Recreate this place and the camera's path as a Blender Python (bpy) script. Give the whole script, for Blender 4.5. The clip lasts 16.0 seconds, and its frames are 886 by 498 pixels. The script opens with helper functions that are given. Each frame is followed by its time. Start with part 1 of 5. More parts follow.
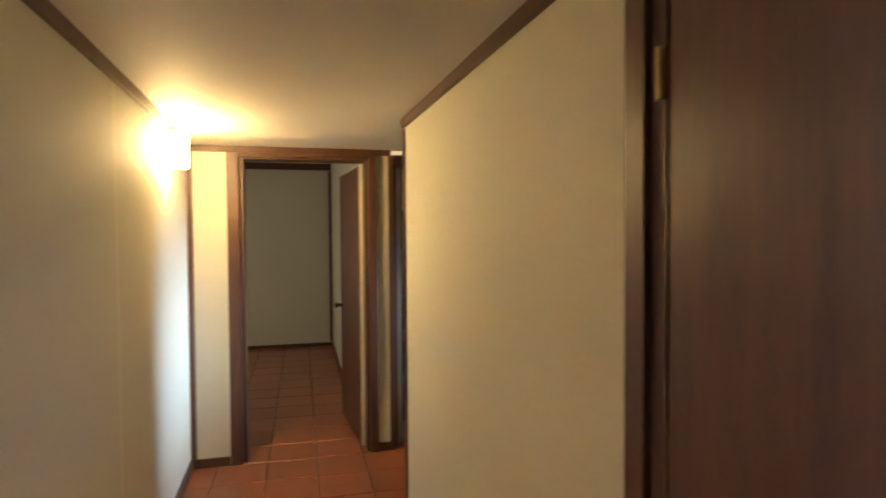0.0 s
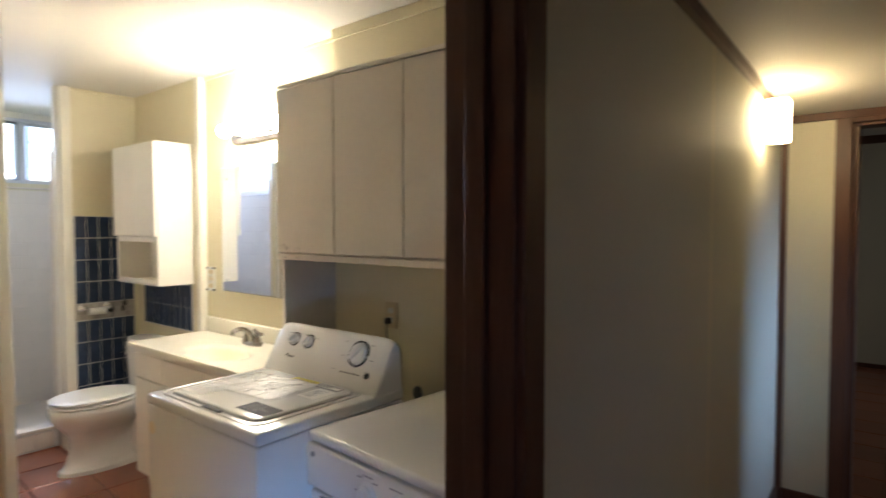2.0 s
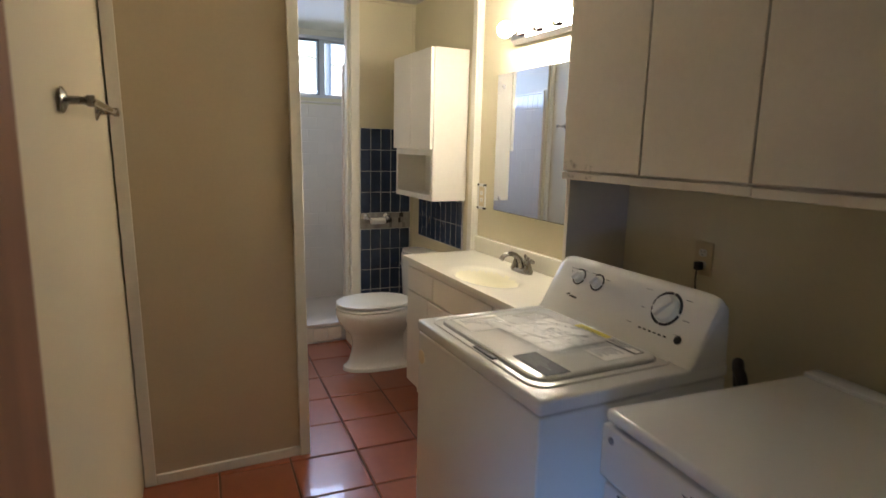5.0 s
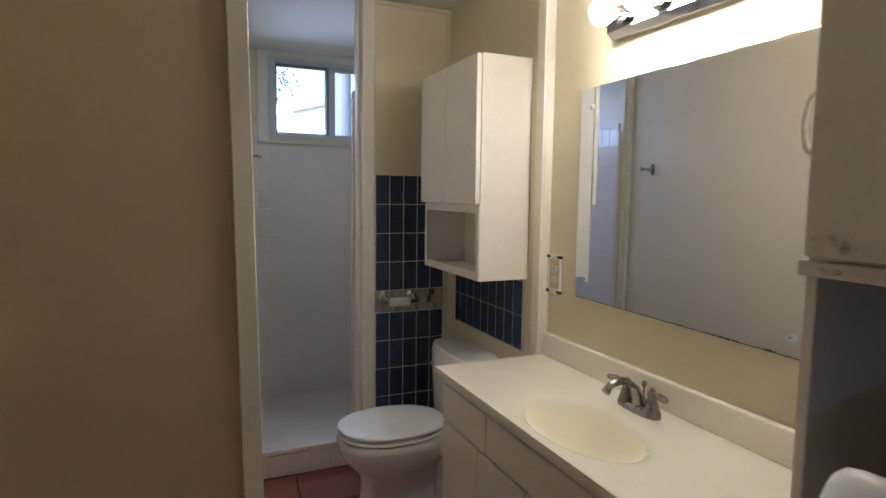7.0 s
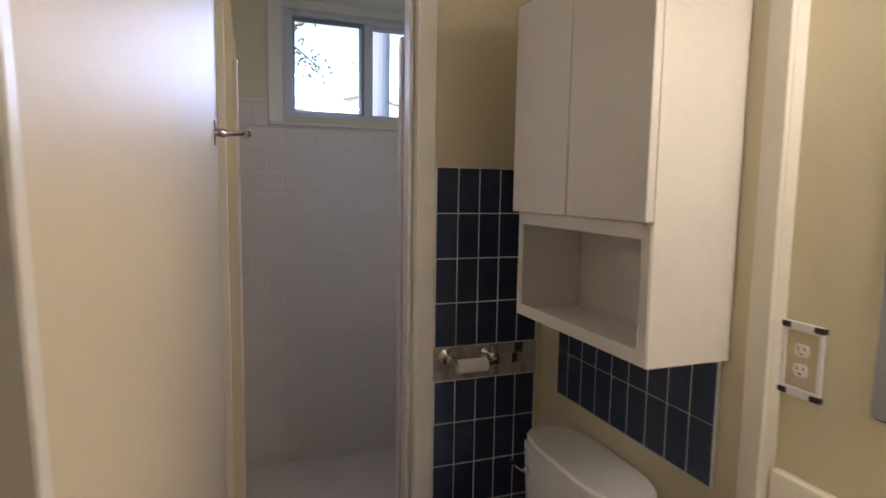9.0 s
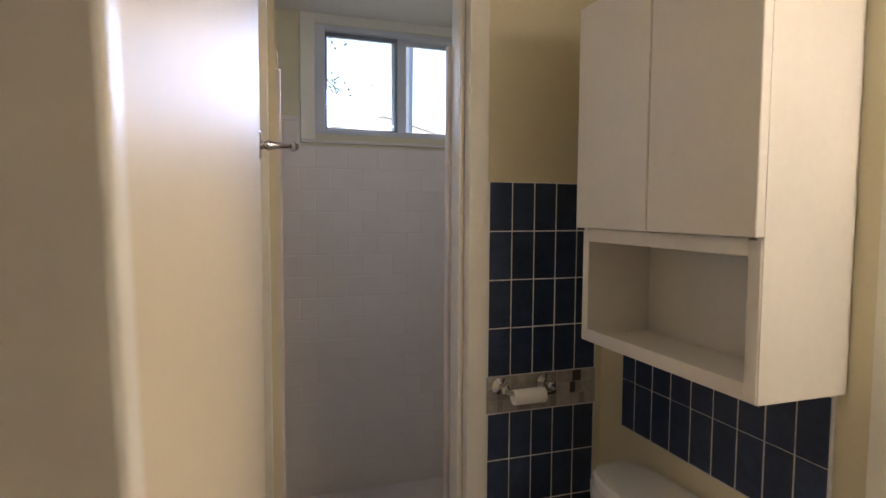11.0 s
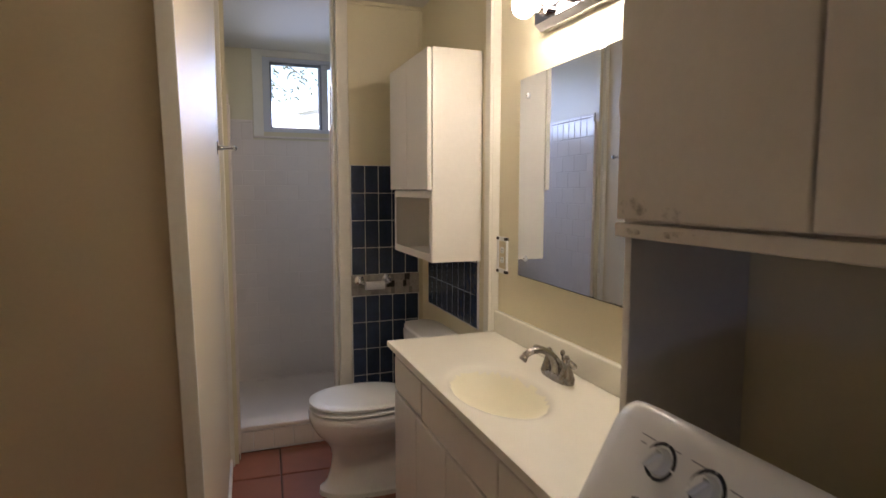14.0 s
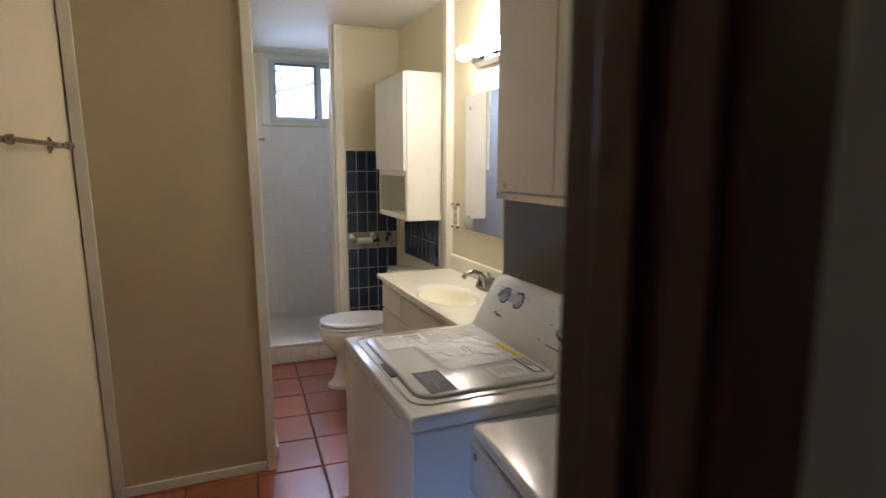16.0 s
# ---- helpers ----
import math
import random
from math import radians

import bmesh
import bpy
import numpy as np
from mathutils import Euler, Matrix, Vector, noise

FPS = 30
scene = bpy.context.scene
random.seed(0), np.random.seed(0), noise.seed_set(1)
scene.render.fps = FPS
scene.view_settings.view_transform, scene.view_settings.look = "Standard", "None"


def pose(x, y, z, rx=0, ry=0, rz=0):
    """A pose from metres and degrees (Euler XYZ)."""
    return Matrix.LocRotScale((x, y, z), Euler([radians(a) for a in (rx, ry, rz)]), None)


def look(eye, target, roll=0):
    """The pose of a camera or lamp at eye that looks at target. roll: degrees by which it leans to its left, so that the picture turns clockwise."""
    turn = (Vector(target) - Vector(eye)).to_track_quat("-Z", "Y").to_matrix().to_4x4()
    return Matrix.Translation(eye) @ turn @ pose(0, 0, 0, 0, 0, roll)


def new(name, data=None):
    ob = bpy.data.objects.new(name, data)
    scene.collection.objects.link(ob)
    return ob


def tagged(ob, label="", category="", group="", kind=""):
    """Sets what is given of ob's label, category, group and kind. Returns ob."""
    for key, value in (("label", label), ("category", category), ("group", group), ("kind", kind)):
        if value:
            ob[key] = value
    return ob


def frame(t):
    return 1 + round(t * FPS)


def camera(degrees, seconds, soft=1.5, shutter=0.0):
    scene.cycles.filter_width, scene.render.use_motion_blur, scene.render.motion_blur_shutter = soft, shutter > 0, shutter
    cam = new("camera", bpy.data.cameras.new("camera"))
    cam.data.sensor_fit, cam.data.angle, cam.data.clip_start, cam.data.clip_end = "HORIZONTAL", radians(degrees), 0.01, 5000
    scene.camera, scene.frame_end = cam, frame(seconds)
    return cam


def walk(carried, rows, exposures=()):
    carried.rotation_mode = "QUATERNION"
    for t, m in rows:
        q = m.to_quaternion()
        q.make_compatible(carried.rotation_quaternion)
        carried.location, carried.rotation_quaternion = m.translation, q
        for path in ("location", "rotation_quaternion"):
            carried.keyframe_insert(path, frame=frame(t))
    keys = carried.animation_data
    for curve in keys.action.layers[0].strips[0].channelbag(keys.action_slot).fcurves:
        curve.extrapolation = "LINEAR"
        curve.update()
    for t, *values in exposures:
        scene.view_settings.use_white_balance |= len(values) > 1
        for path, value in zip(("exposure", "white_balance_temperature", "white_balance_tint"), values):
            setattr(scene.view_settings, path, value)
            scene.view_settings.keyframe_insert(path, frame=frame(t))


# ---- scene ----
cam = camera(75.2, 16.0, shutter=0.35)
PATH = [
    (0, (0.067, 0.376, 1.506), (0.544, 2.317, 1.454), -0.4),
    (0.5, (0.028, 0.587, 1.513), (0.114, 2.585, 1.457), -0.2),
    (1, (-0.097, 0.719, 1.501), (-0.371, 2.699, 1.455), -0.4),
    (1.5, (-0.087, 0.721, 1.491), (-0.857, 2.566, 1.453), -0.4),
    (2, (-0.109, 0.737, 1.487), (-1.36, 2.296, 1.414), -0.0),
    (2.5, (-0.138, 0.748, 1.447), (-1.637, 2.066, 1.321), 0.2),
    (3, (-0.147, 0.754, 1.349), (-1.762, 1.9, 1.07), 0.3),
    (3.2, (-0.162, 0.752, 1.336), (-1.790, 1.854, 0.966), 0.5),
    (5.3, (-0.695, 1.025, 1.481), (-2.487, 1.862, 1.166), 0.8),
    (5.5, (-0.813, 1.119, 1.494), (-2.617, 1.936, 1.213), 0.4),
    (6, (-1.072, 1.257, 1.506), (-2.89, 2.063, 1.295), 0.4),
    (6.5, (-1.374, 1.307, 1.486), (-3.194, 2.113, 1.292), 0.8),
    (7, (-1.626, 1.344, 1.474), (-3.452, 2.139, 1.284), 0.7),
    (7.5, (-1.866, 1.432, 1.426), (-3.699, 2.208, 1.223), 0.7),
    (8, (-2.113, 1.529, 1.438), (-3.956, 2.271, 1.211), 0.6),
    (8.5, (-2.392, 1.581, 1.445), (-4.252, 2.282, 1.219), 0.6),
    (9, (-2.692, 1.572, 1.497), (-4.558, 2.262, 1.29), 0.9),
    (9.5, (-2.906, 1.612, 1.517), (-4.784, 2.281, 1.359), 0.9),
    (9.7, (-2.976, 1.612, 1.530), (-4.860, 2.274, 1.398), 0.6),
    (11.8, (-2.530, 1.456, 1.453), (-4.430, 2.068, 1.297), 0.0),
    (12, (-2.408, 1.488, 1.451), (-4.311, 2.081, 1.284), -0.3),
    (12.5, (-2.131, 1.492, 1.436), (-4.031, 2.101, 1.294), 0.6),
    (13, (-1.853, 1.559, 1.449), (-3.746, 2.188, 1.304), 0.4),
    (13.5, (-1.635, 1.605, 1.451), (-3.511, 2.281, 1.293), 0.2),
    (14, (-1.369, 1.584, 1.433), (-3.235, 2.274, 1.231), 0.1),
    (14.5, (-1.175, 1.444, 1.441), (-3.027, 2.14, 1.146), 0.5),
    (15, (-0.94, 1.275, 1.424), (-2.791, 1.958, 1.095), 0.5),
    (15.5, (-0.647, 1.224, 1.477), (-2.5, 1.903, 1.151), 0.2),
    (16, (-0.343, 1.233, 1.484), (-2.168, 1.996, 1.186), 0.1),
]
EXPOSURES = [
    (0.0, 4.9, 8500, 12), (0.5, 4.65, 6750, 11), (1.0, 4.1, 6050, 10), (1.5, 3.9, 6300, 9), (2.0, 3.1, 6200, 10), (2.5, 3.05, 6350, 10), (3.0, 2.95, 6350, 12),
    (3.5, 2.5, 6600, 11), (5.5, 2.40, 6150, 11), (6.5, 2.0, 5830, 13), (7.5, 1.77, 5850, 17), (8.5, 1.75, 6000, 21), (9.5, 1.83, 6480, 20), (12.0, 1.93, 6600, 19), (13.0, 1.72, 6450, 21), (14.5, 2.05, 6380, 19), (15.5, 2.29, 6200, 18), (16.0, 2.4, 6000, 13),
]
walk(cam, [(t, look(eye, target, roll)) for t, eye, target, roll in PATH], EXPOSURES)

# ---- world and large lights ----
world = bpy.data.worlds.new("sky")
scene.world = world
world.use_nodes = True
sky = world.node_tree.nodes.new("ShaderNodeTexSky")
sky.sky_type, sky.sun_disc, sky.sun_elevation, sky.sun_rotation = "NISHITA", False, radians(38), radians(150)
background = world.node_tree.nodes["Background"]
background.inputs["Strength"].default_value = 0.15
world.node_tree.links.new(sky.outputs["Color"], background.inputs["Color"])

sun = new("sun", bpy.data.lights.new("sun", "SUN"))
sun.data.energy, sun.data.angle, sun.data.color = 3.0, radians(0.5), (1.0, 0.94, 0.86)
sun.matrix_world = look((0, 0, 10), (-5.2, 6.0, 2.0))


def area_light(name, eye, target, w, h, watts, colour, spread=180):
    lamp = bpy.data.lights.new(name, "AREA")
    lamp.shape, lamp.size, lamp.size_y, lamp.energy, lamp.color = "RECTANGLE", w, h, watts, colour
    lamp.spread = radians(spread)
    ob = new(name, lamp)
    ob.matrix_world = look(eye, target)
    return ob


DAY = (0.54, 0.68, 1.0)
area_light("daylight_bathroom_window", (-5.69, 2.22, 2.11), (-4.0, 1.85, 1.35), 0.70, 0.44, 1.7, DAY, 115)
# added lamp for the blue on the washer; its side doorway is assumed
area_light("added_side_daylight", (0.84, -0.28, 0.36), (-1.35, 1.78, 0.08), 0.65, 0.55, 0.6, (0.34, 0.55, 1.0), 36)
# second added lamp at that assumed doorway, tints the left hall wall
area_light("added_side_daylight_upper", (0.84, -0.28, 1.25), (-0.62, 3.0, 1.15), 0.6, 1.1, 0.055, (0.60, 0.66, 1.0), 34)
area_light("daylight_passage_window", (2.42, 3.80, 1.05), (-0.64, 4.05, 0.85), 0.6, 0.8, 0.36, (0.40, 0.60, 1.0), 34)
# fill lamp added to brighten the far room through an assumed window
area_light("far_room_fill", (-2.15, 6.4, 1.3), (0, 6.4, 0.9), 1.2, 1.2, 0.40, (1.0, 0.95, 0.95))

# ---- materials ----


def principled(name, colour, rough=0.5, metal=0.0, spec=0.5, coat=0.0):
    m = bpy.data.materials.new(name)
    m.use_nodes = True
    b = m.node_tree.nodes["Principled BSDF"]
    b.inputs["Base Color"].default_value = (*colour, 1)
    b.inputs["Roughness"].default_value = rough
    b.inputs["Metallic"].default_value = metal
    b.inputs["Specular IOR Level"].default_value = spec
    b.inputs["Coat Weight"].default_value = coat
    return m


def node(m, kind, **inputs):
    n = m.node_tree.nodes.new(kind)
    for key, value in inputs.items():
        n.inputs[key].default_value = value
    return n


def link(m, a, b):
    m.node_tree.links.new(a, b)


def coords(m, scale=(1, 1, 1)):
    c = m.node_tree.nodes.new("ShaderNodeTexCoord")
    p = m.node_tree.nodes.new("ShaderNodeMapping")
    p.inputs["Scale"].default_value = scale
    link(m, c.outputs["Object"], p.inputs["Vector"])
    return p.outputs["Vector"]


def worn(name, colour, rough=0.5, spread=0.08, size=1.6, grain=60.0, bump=0.05, stretch=(1, 1, 1), metal=0.0, spec=0.5, coat=0.0, each=0.0, stain=None, shine=0.12):
    """A surface with broad and fine variation, fine relief and uneven gloss."""
    m = principled(name, colour, rough, metal, spec, coat)
    b = m.node_tree.nodes["Principled BSDF"]
    v = coords(m, stretch)
    if each:
        info = node(m, "ShaderNodeObjectInfo")
        shift = node(m, "ShaderNodeVectorMath")
        shift.operation = "MULTIPLY_ADD"
        shift.inputs[1].default_value = (37.0, 53.0, 71.0)
        link(m, info.outputs["Random"], shift.inputs[0]), link(m, v, shift.inputs[2])
        v = shift.outputs["Vector"]
    broad = node(m, "ShaderNodeTexNoise", Scale=size, Detail=4.0, Roughness=0.6)
    fine = node(m, "ShaderNodeTexNoise", Scale=grain, Detail=5.0, Roughness=0.65)
    link(m, v, broad.inputs["Vector"]), link(m, v, fine.inputs["Vector"])
    mix = node(m, "ShaderNodeMix")
    mix.data_type = "FLOAT"
    mix.inputs[0].default_value = 0.4
    link(m, broad.outputs["Fac"], mix.inputs[2]), link(m, fine.outputs["Fac"], mix.inputs[3])
    ramp = node(m, "ShaderNodeValToRGB")
    dark = tuple(max(0.0, c * (1 - spread * 2)) for c in colour) if stain is None else stain
    light = tuple(min(1.0, c * (1 + spread)) for c in colour)
    ramp.color_ramp.elements[0].position, ramp.color_ramp.elements[1].position = 0.28, 0.68
    ramp.color_ramp.elements[0].color, ramp.color_ramp.elements[1].color = (*dark, 1), (*light, 1)
    link(m, mix.outputs[0], ramp.inputs["Fac"])
    out = ramp.outputs["Color"]
    if each:
        info = node(m, "ShaderNodeObjectInfo")
        hue = node(m, "ShaderNodeHueSaturation")
        span = node(m, "ShaderNodeMapRange")
        span.inputs["To Min"].default_value, span.inputs["To Max"].default_value = 1 - each, 1 + each
        link(m, info.outputs["Random"], span.inputs["Value"])
        link(m, span.outputs["Result"], hue.inputs["Value"])
        link(m, out, hue.inputs["Color"])
        out = hue.outputs["Color"]
    link(m, out, b.inputs["Base Color"])
    gloss = node(m, "ShaderNodeMapRange")
    gloss.inputs["To Min"].default_value, gloss.inputs["To Max"].default_value = max(0.02, rough - shine), min(1.0, rough + shine)
    link(m, mix.outputs[0], gloss.inputs["Value"])
    link(m, gloss.outputs["Result"], b.inputs["Roughness"])
    if bump:
        bp = node(m, "ShaderNodeBump", Strength=bump, Distance=0.004)
        link(m, fine.outputs["Fac"], bp.inputs["Height"])
        link(m, bp.outputs["Normal"], b.inputs["Normal"])
    return m


def glowing(name, colour, strength):
    m = principled(name, (0.9, 0.9, 0.9), 0.3)
    b = m.node_tree.nodes["Principled BSDF"]
    b.inputs["Emission Color"].default_value = (*colour, 1)
    b.inputs["Emission Strength"].default_value = strength
    return m


def clear_glass(name, tint=(1, 1, 1), rough=0.0):
    m = principled(name, tint, rough)
    m.node_tree.nodes["Principled BSDF"].inputs["Transmission Weight"].default_value = 1.0
    m.node_tree.nodes["Principled BSDF"].inputs["IOR"].default_value = 1.45
    return m


CREAM = worn("cream_paint", (0.70, 0.64, 0.455), 0.42, 0.03, 1.2, 90, 0.06)
CREAM_SATIN = worn("cream_satin_paint", (0.72, 0.63, 0.46), 0.5, 0.03, 1.5, 70, 0.08)
PANEL_TAN = worn("tan_satin_paint", (0.60, 0.50, 0.34), 0.38, 0.03, 1.3, 70, 0.06)
HALL_WHITE = worn("hall_wall_paint", (0.64, 0.62, 0.49), 0.62, 0.03, 0.9, 80, 0.05, spec=0.3, shine=0.05)
CEILING = worn("ceiling_paint", (0.68, 0.65, 0.58), 0.7, 0.03, 1.0, 120, 0.06)
TRIM_WHITE = worn("white_trim_paint", (0.80, 0.77, 0.68), 0.4, 0.04, 3.0, 60, 0.08)
CAB_WHITE = worn("white_cabinet_paint", (0.82, 0.79, 0.72), 0.35, 0.03, 2.0, 50, 0.04)
CAB_OLD = worn("old_white_cabinet_paint", (0.72, 0.68, 0.62), 0.4, 0.04, 2.2, 50, 0.06)
DARK_WOOD = worn("dark_stained_wood", (0.105, 0.045, 0.025), 0.42, 0.22, 5.0, 40, 0.15, (6, 6, 0.5))
DOOR_WOOD = worn("brown_veneer_door", (0.100, 0.036, 0.016), 0.4, 0.36, 2.5, 30, 0.08, (7, 7, 0.6))
# lighter brown: light that cannot reach this leaf is put into its colour
DOOR_LIT = worn("brown_door_veneer_lit", (0.34, 0.175, 0.11), 0.6, 0.15, 2.5, 30, 0.06, (7, 7, 0.6), spec=0.2)
TERRACOTTA = worn("terracotta_tile", (0.33, 0.105, 0.052), 0.30, 0.09, 5.0, 22, 0.025, each=0.13, coat=0.3, shine=0.04)
GROUT = worn("grey_grout", (0.13, 0.075, 0.055), 0.85, 0.1, 10, 120, 0.2)
WHITE_GROUT = worn("white_grout", (0.80, 0.80, 0.78), 0.8, 0.05, 8, 120, 0.1)
BLUE_GROUT = worn("grey_blue_grout", (0.62, 0.63, 0.64), 0.8, 0.15, 8, 120, 0.1)
SHOWER_GROUT = worn("pale_grout", (0.72, 0.65, 0.58), 0.7, 0.04, 8, 120, 0.05)
SHOWER_TILE = worn("white_glazed_tile", (0.76, 0.69, 0.62), 0.2, 0.02, 3, 60, 0.02, each=0.015)
BLUE_TILE = worn("dark_blue_glazed_tile", (0.030, 0.048, 0.095), 0.22, 0.2, 12, 60, 0.05, each=0.12)
MOSAIC = worn("grey_mosaic", (0.34, 0.31, 0.28), 0.3, 0.22, 30, 90, 0.1, each=0.32)
MOSAIC_DARK = worn("dark_mosaic", (0.05, 0.045, 0.04), 0.25, 0.3, 30, 90, 0.1, each=0.3)
BAND_GROUT = worn("tan_grout", (0.40, 0.36, 0.31), 0.8, 0.1, 12, 120, 0.1)
PORCELAIN = worn("white_porcelain", (0.84, 0.83, 0.80), 0.1, 0.01, 3, 60, 0.0, coat=0.4, shine=0.03)
MARBLE = worn("cultured_marble", (0.86, 0.83, 0.72), 0.24, 0.012, 4, 30, 0.0, coat=0.1, shine=0.03)
# bowl yellow holds both staining and light bounced inside the bowl
SINK_BOWL = worn("yellowed_marble_with_bounce", (0.83, 0.79, 0.60), 0.36, 0.012, 4, 30, 0.0, spec=0.35, shine=0.03)
ENAMEL = worn("white_appliance_enamel", (0.82, 0.82, 0.80), 0.2, 0.01, 3, 60, 0.01, coat=0.3, shine=0.03)
PLASTIC_WHITE = worn("white_plastic", (0.80, 0.80, 0.78), 0.35, 0.02, 4, 80, 0.02)
CHROME = principled("chrome", (0.62, 0.62, 0.64), 0.07, 1.0)
NICKEL = worn("brushed_nickel", (0.36, 0.335, 0.31), 0.27, 0.06, 8, 90, 0.02, metal=1.0)
BRASS = worn("worn_brass", (0.45, 0.33, 0.16), 0.35, 0.15, 20, 80, 0.03, metal=1.0)
MIRROR = principled("mirror_silver", (0.70, 0.735, 0.78), 0.01, 1.0)
BLACK = principled("black_plastic", (0.015, 0.015, 0.017), 0.4)
LABEL_DARK = principled("dark_blue_grey_plastic", (0.045, 0.05, 0.075), 0.25)
LIGHT_PRINT = principled("light_grey_print", (0.45, 0.45, 0.46), 0.5)
DIM_PRINT = principled("dim_grey_print", (0.13, 0.13, 0.14), 0.5)
GREY_PRINT = principled("grey_print", (0.25, 0.25, 0.27), 0.5)
IVORY = worn("ivory_plastic", (0.66, 0.56, 0.38), 0.4, 0.03, 8, 60, 0.02)
GLASS = clear_glass("window_glass")
ALUMINIUM = worn("white_window_frame", (0.62, 0.64, 0.68), 0.45, 0.04, 5, 60, 0.03)
PAPER = worn("white_paper", (0.85, 0.84, 0.80), 0.8, 0.03, 10, 80, 0.1)
BULB = glowing("lit_globe_bulb", (1.0, 0.89, 0.73), 18.5)
SCONCE = glowing("lit_opal_glass", (1.0, 0.75, 0.41), 4.4)

# ---- builders ----


def empty(name, label, category, at=(0, 0, 0), rz=0.0, group="", kind=""):
    ob = new(name)
    ob.empty_display_size = 0.05
    ob.matrix_world = pose(*at, 0, 0, rz)
    return tagged(ob, label, category, group, kind)


def part(name, bm, material, parent=None, label="", smooth=False):
    me = bpy.data.meshes.new(name)
    bmesh.ops.recalc_face_normals(bm, faces=bm.faces)
    bm.to_mesh(me)
    bm.free()
    me.materials.append(material)
    if smooth:
        me.polygons.foreach_set("use_smooth", [True] * len(me.polygons))
        if smooth != "all":
            me.set_sharp_from_angle(angle=radians(35))
    ob = new(name, me)
    if parent:
        ob.parent = parent
    if label:
        ob["label"] = label
    return ob


def add_box(bm, x0, x1, y0, y1, z0, z1, bevel=0.0, seg=2):
    m = Matrix.Translation(((x0 + x1) / 2, (y0 + y1) / 2, (z0 + z1) / 2)) @ Matrix.Diagonal((abs(x1 - x0), abs(y1 - y0), abs(z1 - z0), 1))
    r = bmesh.ops.create_cube(bm, size=1.0, matrix=m)
    if bevel:
        edges = list({e for v in r["verts"] for e in v.link_edges})
        bmesh.ops.bevel(bm, geom=edges, offset=bevel, segments=seg, affect="EDGES", profile=0.5)
    return bm


def box(x0, x1, y0, y1, z0, z1, bevel=0.0, seg=2):
    return add_box(bmesh.new(), x0, x1, y0, y1, z0, z1, bevel, seg)


def boxes(*items, bevel=0.0):
    bm = bmesh.new()
    for i in items:
        add_box(bm, *i, bevel=bevel)
    return bm


def add_loft(bm, rings, cap=True):
    rows = [[bm.verts.new(p) for p in ring] for ring in rings]
    n = len(rows[0])
    for a, b in zip(rows, rows[1:]):
        for i in range(n):
            bm.faces.new((a[i], a[(i + 1) % n], b[(i + 1) % n], b[i]))
    if cap:
        bm.faces.new(rows[0]), bm.faces.new(rows[-1])
    return bm


def lathe(profile, m=Matrix(), n=24, bm=None):
    """Turns (radius, height) pairs round z, then lays it by m."""
    bm = bm or bmesh.new()
    rings = [[m @ Vector((max(r, 1e-4) * math.cos(a), max(r, 1e-4) * math.sin(a), h)) for a in (2 * math.pi * i / n for i in range(n))] for r, h in profile]
    return add_loft(bm, rings)


def ellipse(cx, cy, z, rx, ry, n=40, power=2.0):
    out = []
    for i in range(n):
        a = 2 * math.pi * i / n
        c, s = math.cos(a), math.sin(a)
        out.append((cx + rx * math.copysign(abs(c) ** (2 / power), c), cy + ry * math.copysign(abs(s) ** (2 / power), s), z))
    return out


def add_tube(bm, points, radius, n=10):
    pts = [Vector(p) for p in points]
    radii = radius if isinstance(radius, (list, tuple)) else [radius] * len(pts)
    rings, side = [], None
    for i, p in enumerate(pts):
        d = (pts[min(i + 1, len(pts) - 1)] - pts[max(i - 1, 0)]).normalized()
        side = d.orthogonal().normalized() if side is None else (side - d * side.dot(d)).normalized()
        up = d.cross(side)
        rings.append([p + radii[i] * (math.cos(2 * math.pi * k / n) * side + math.sin(2 * math.pi * k / n) * up) for k in range(n)])
    return add_loft(bm, rings)


def tube(points, radius, n=10):
    return add_tube(bmesh.new(), points, radius, n)


def bend(points, steps=8):
    """A smooth line through the points."""
    p = [Vector(q) for q in points]
    p = [2 * p[0] - p[1]] + p + [2 * p[-1] - p[-2]]
    out = []
    for i in range(1, len(p) - 2):
        for k in range(steps):
            t = k / steps
            a, b, c, d = p[i - 1:i + 3]
            out.append(0.5 * (2 * b + (c - a) * t + (2 * a - 5 * b + 4 * c - d) * t * t + (3 * b - a - 3 * c + d) * t ** 3))
    return out + [p[-2]]


def structure(name, bm, material, label="", category="", smooth=False):
    return tagged(part(name, bm, material, None, label, smooth), label, category, "", "structure")


def panel_between(a, b, z0, z1, thick, side):
    """A wall from a to b (plan points), its thickness to the left (side 1) or right (-1) of the way."""
    d = Vector((b[0] - a[0], b[1] - a[1], 0))
    n = Vector((-d.y, d.x, 0)).normalized() * thick * side
    bm = bmesh.new()
    low = [Vector((a[0], a[1], z0)), Vector((b[0], b[1], z0)), Vector((b[0], b[1], z0)) + n, Vector((a[0], a[1], z0)) + n]
    up = Vector((0, 0, z1 - z0))
    return add_loft(bm, [low, [p + up for p in low]])


def join(*bms):
    out = bms[0]
    for b in bms[1:]:
        me = bpy.data.meshes.new("joined")
        b.to_mesh(me)
        b.free()
        out.from_mesh(me)
        bpy.data.meshes.remove(me)
    return out

LEAN = 0.017            # the partition is out of plumb by this much a metre


def leaning(bm, x_edge, left_of=True):
    """Leans the corners on one side of x_edge with the crooked partition."""
    for v in bm.verts:
        if (v.co.x < x_edge) == left_of:
            v.co.y += LEAN * (2.0 - v.co.z)
    return bm


def crooked(bm):
    """The partition leans both ways."""
    for v in bm.verts:
        v.co.x += 0.033 * (v.co.z - 1.7)
    return leaning(bm, 0)


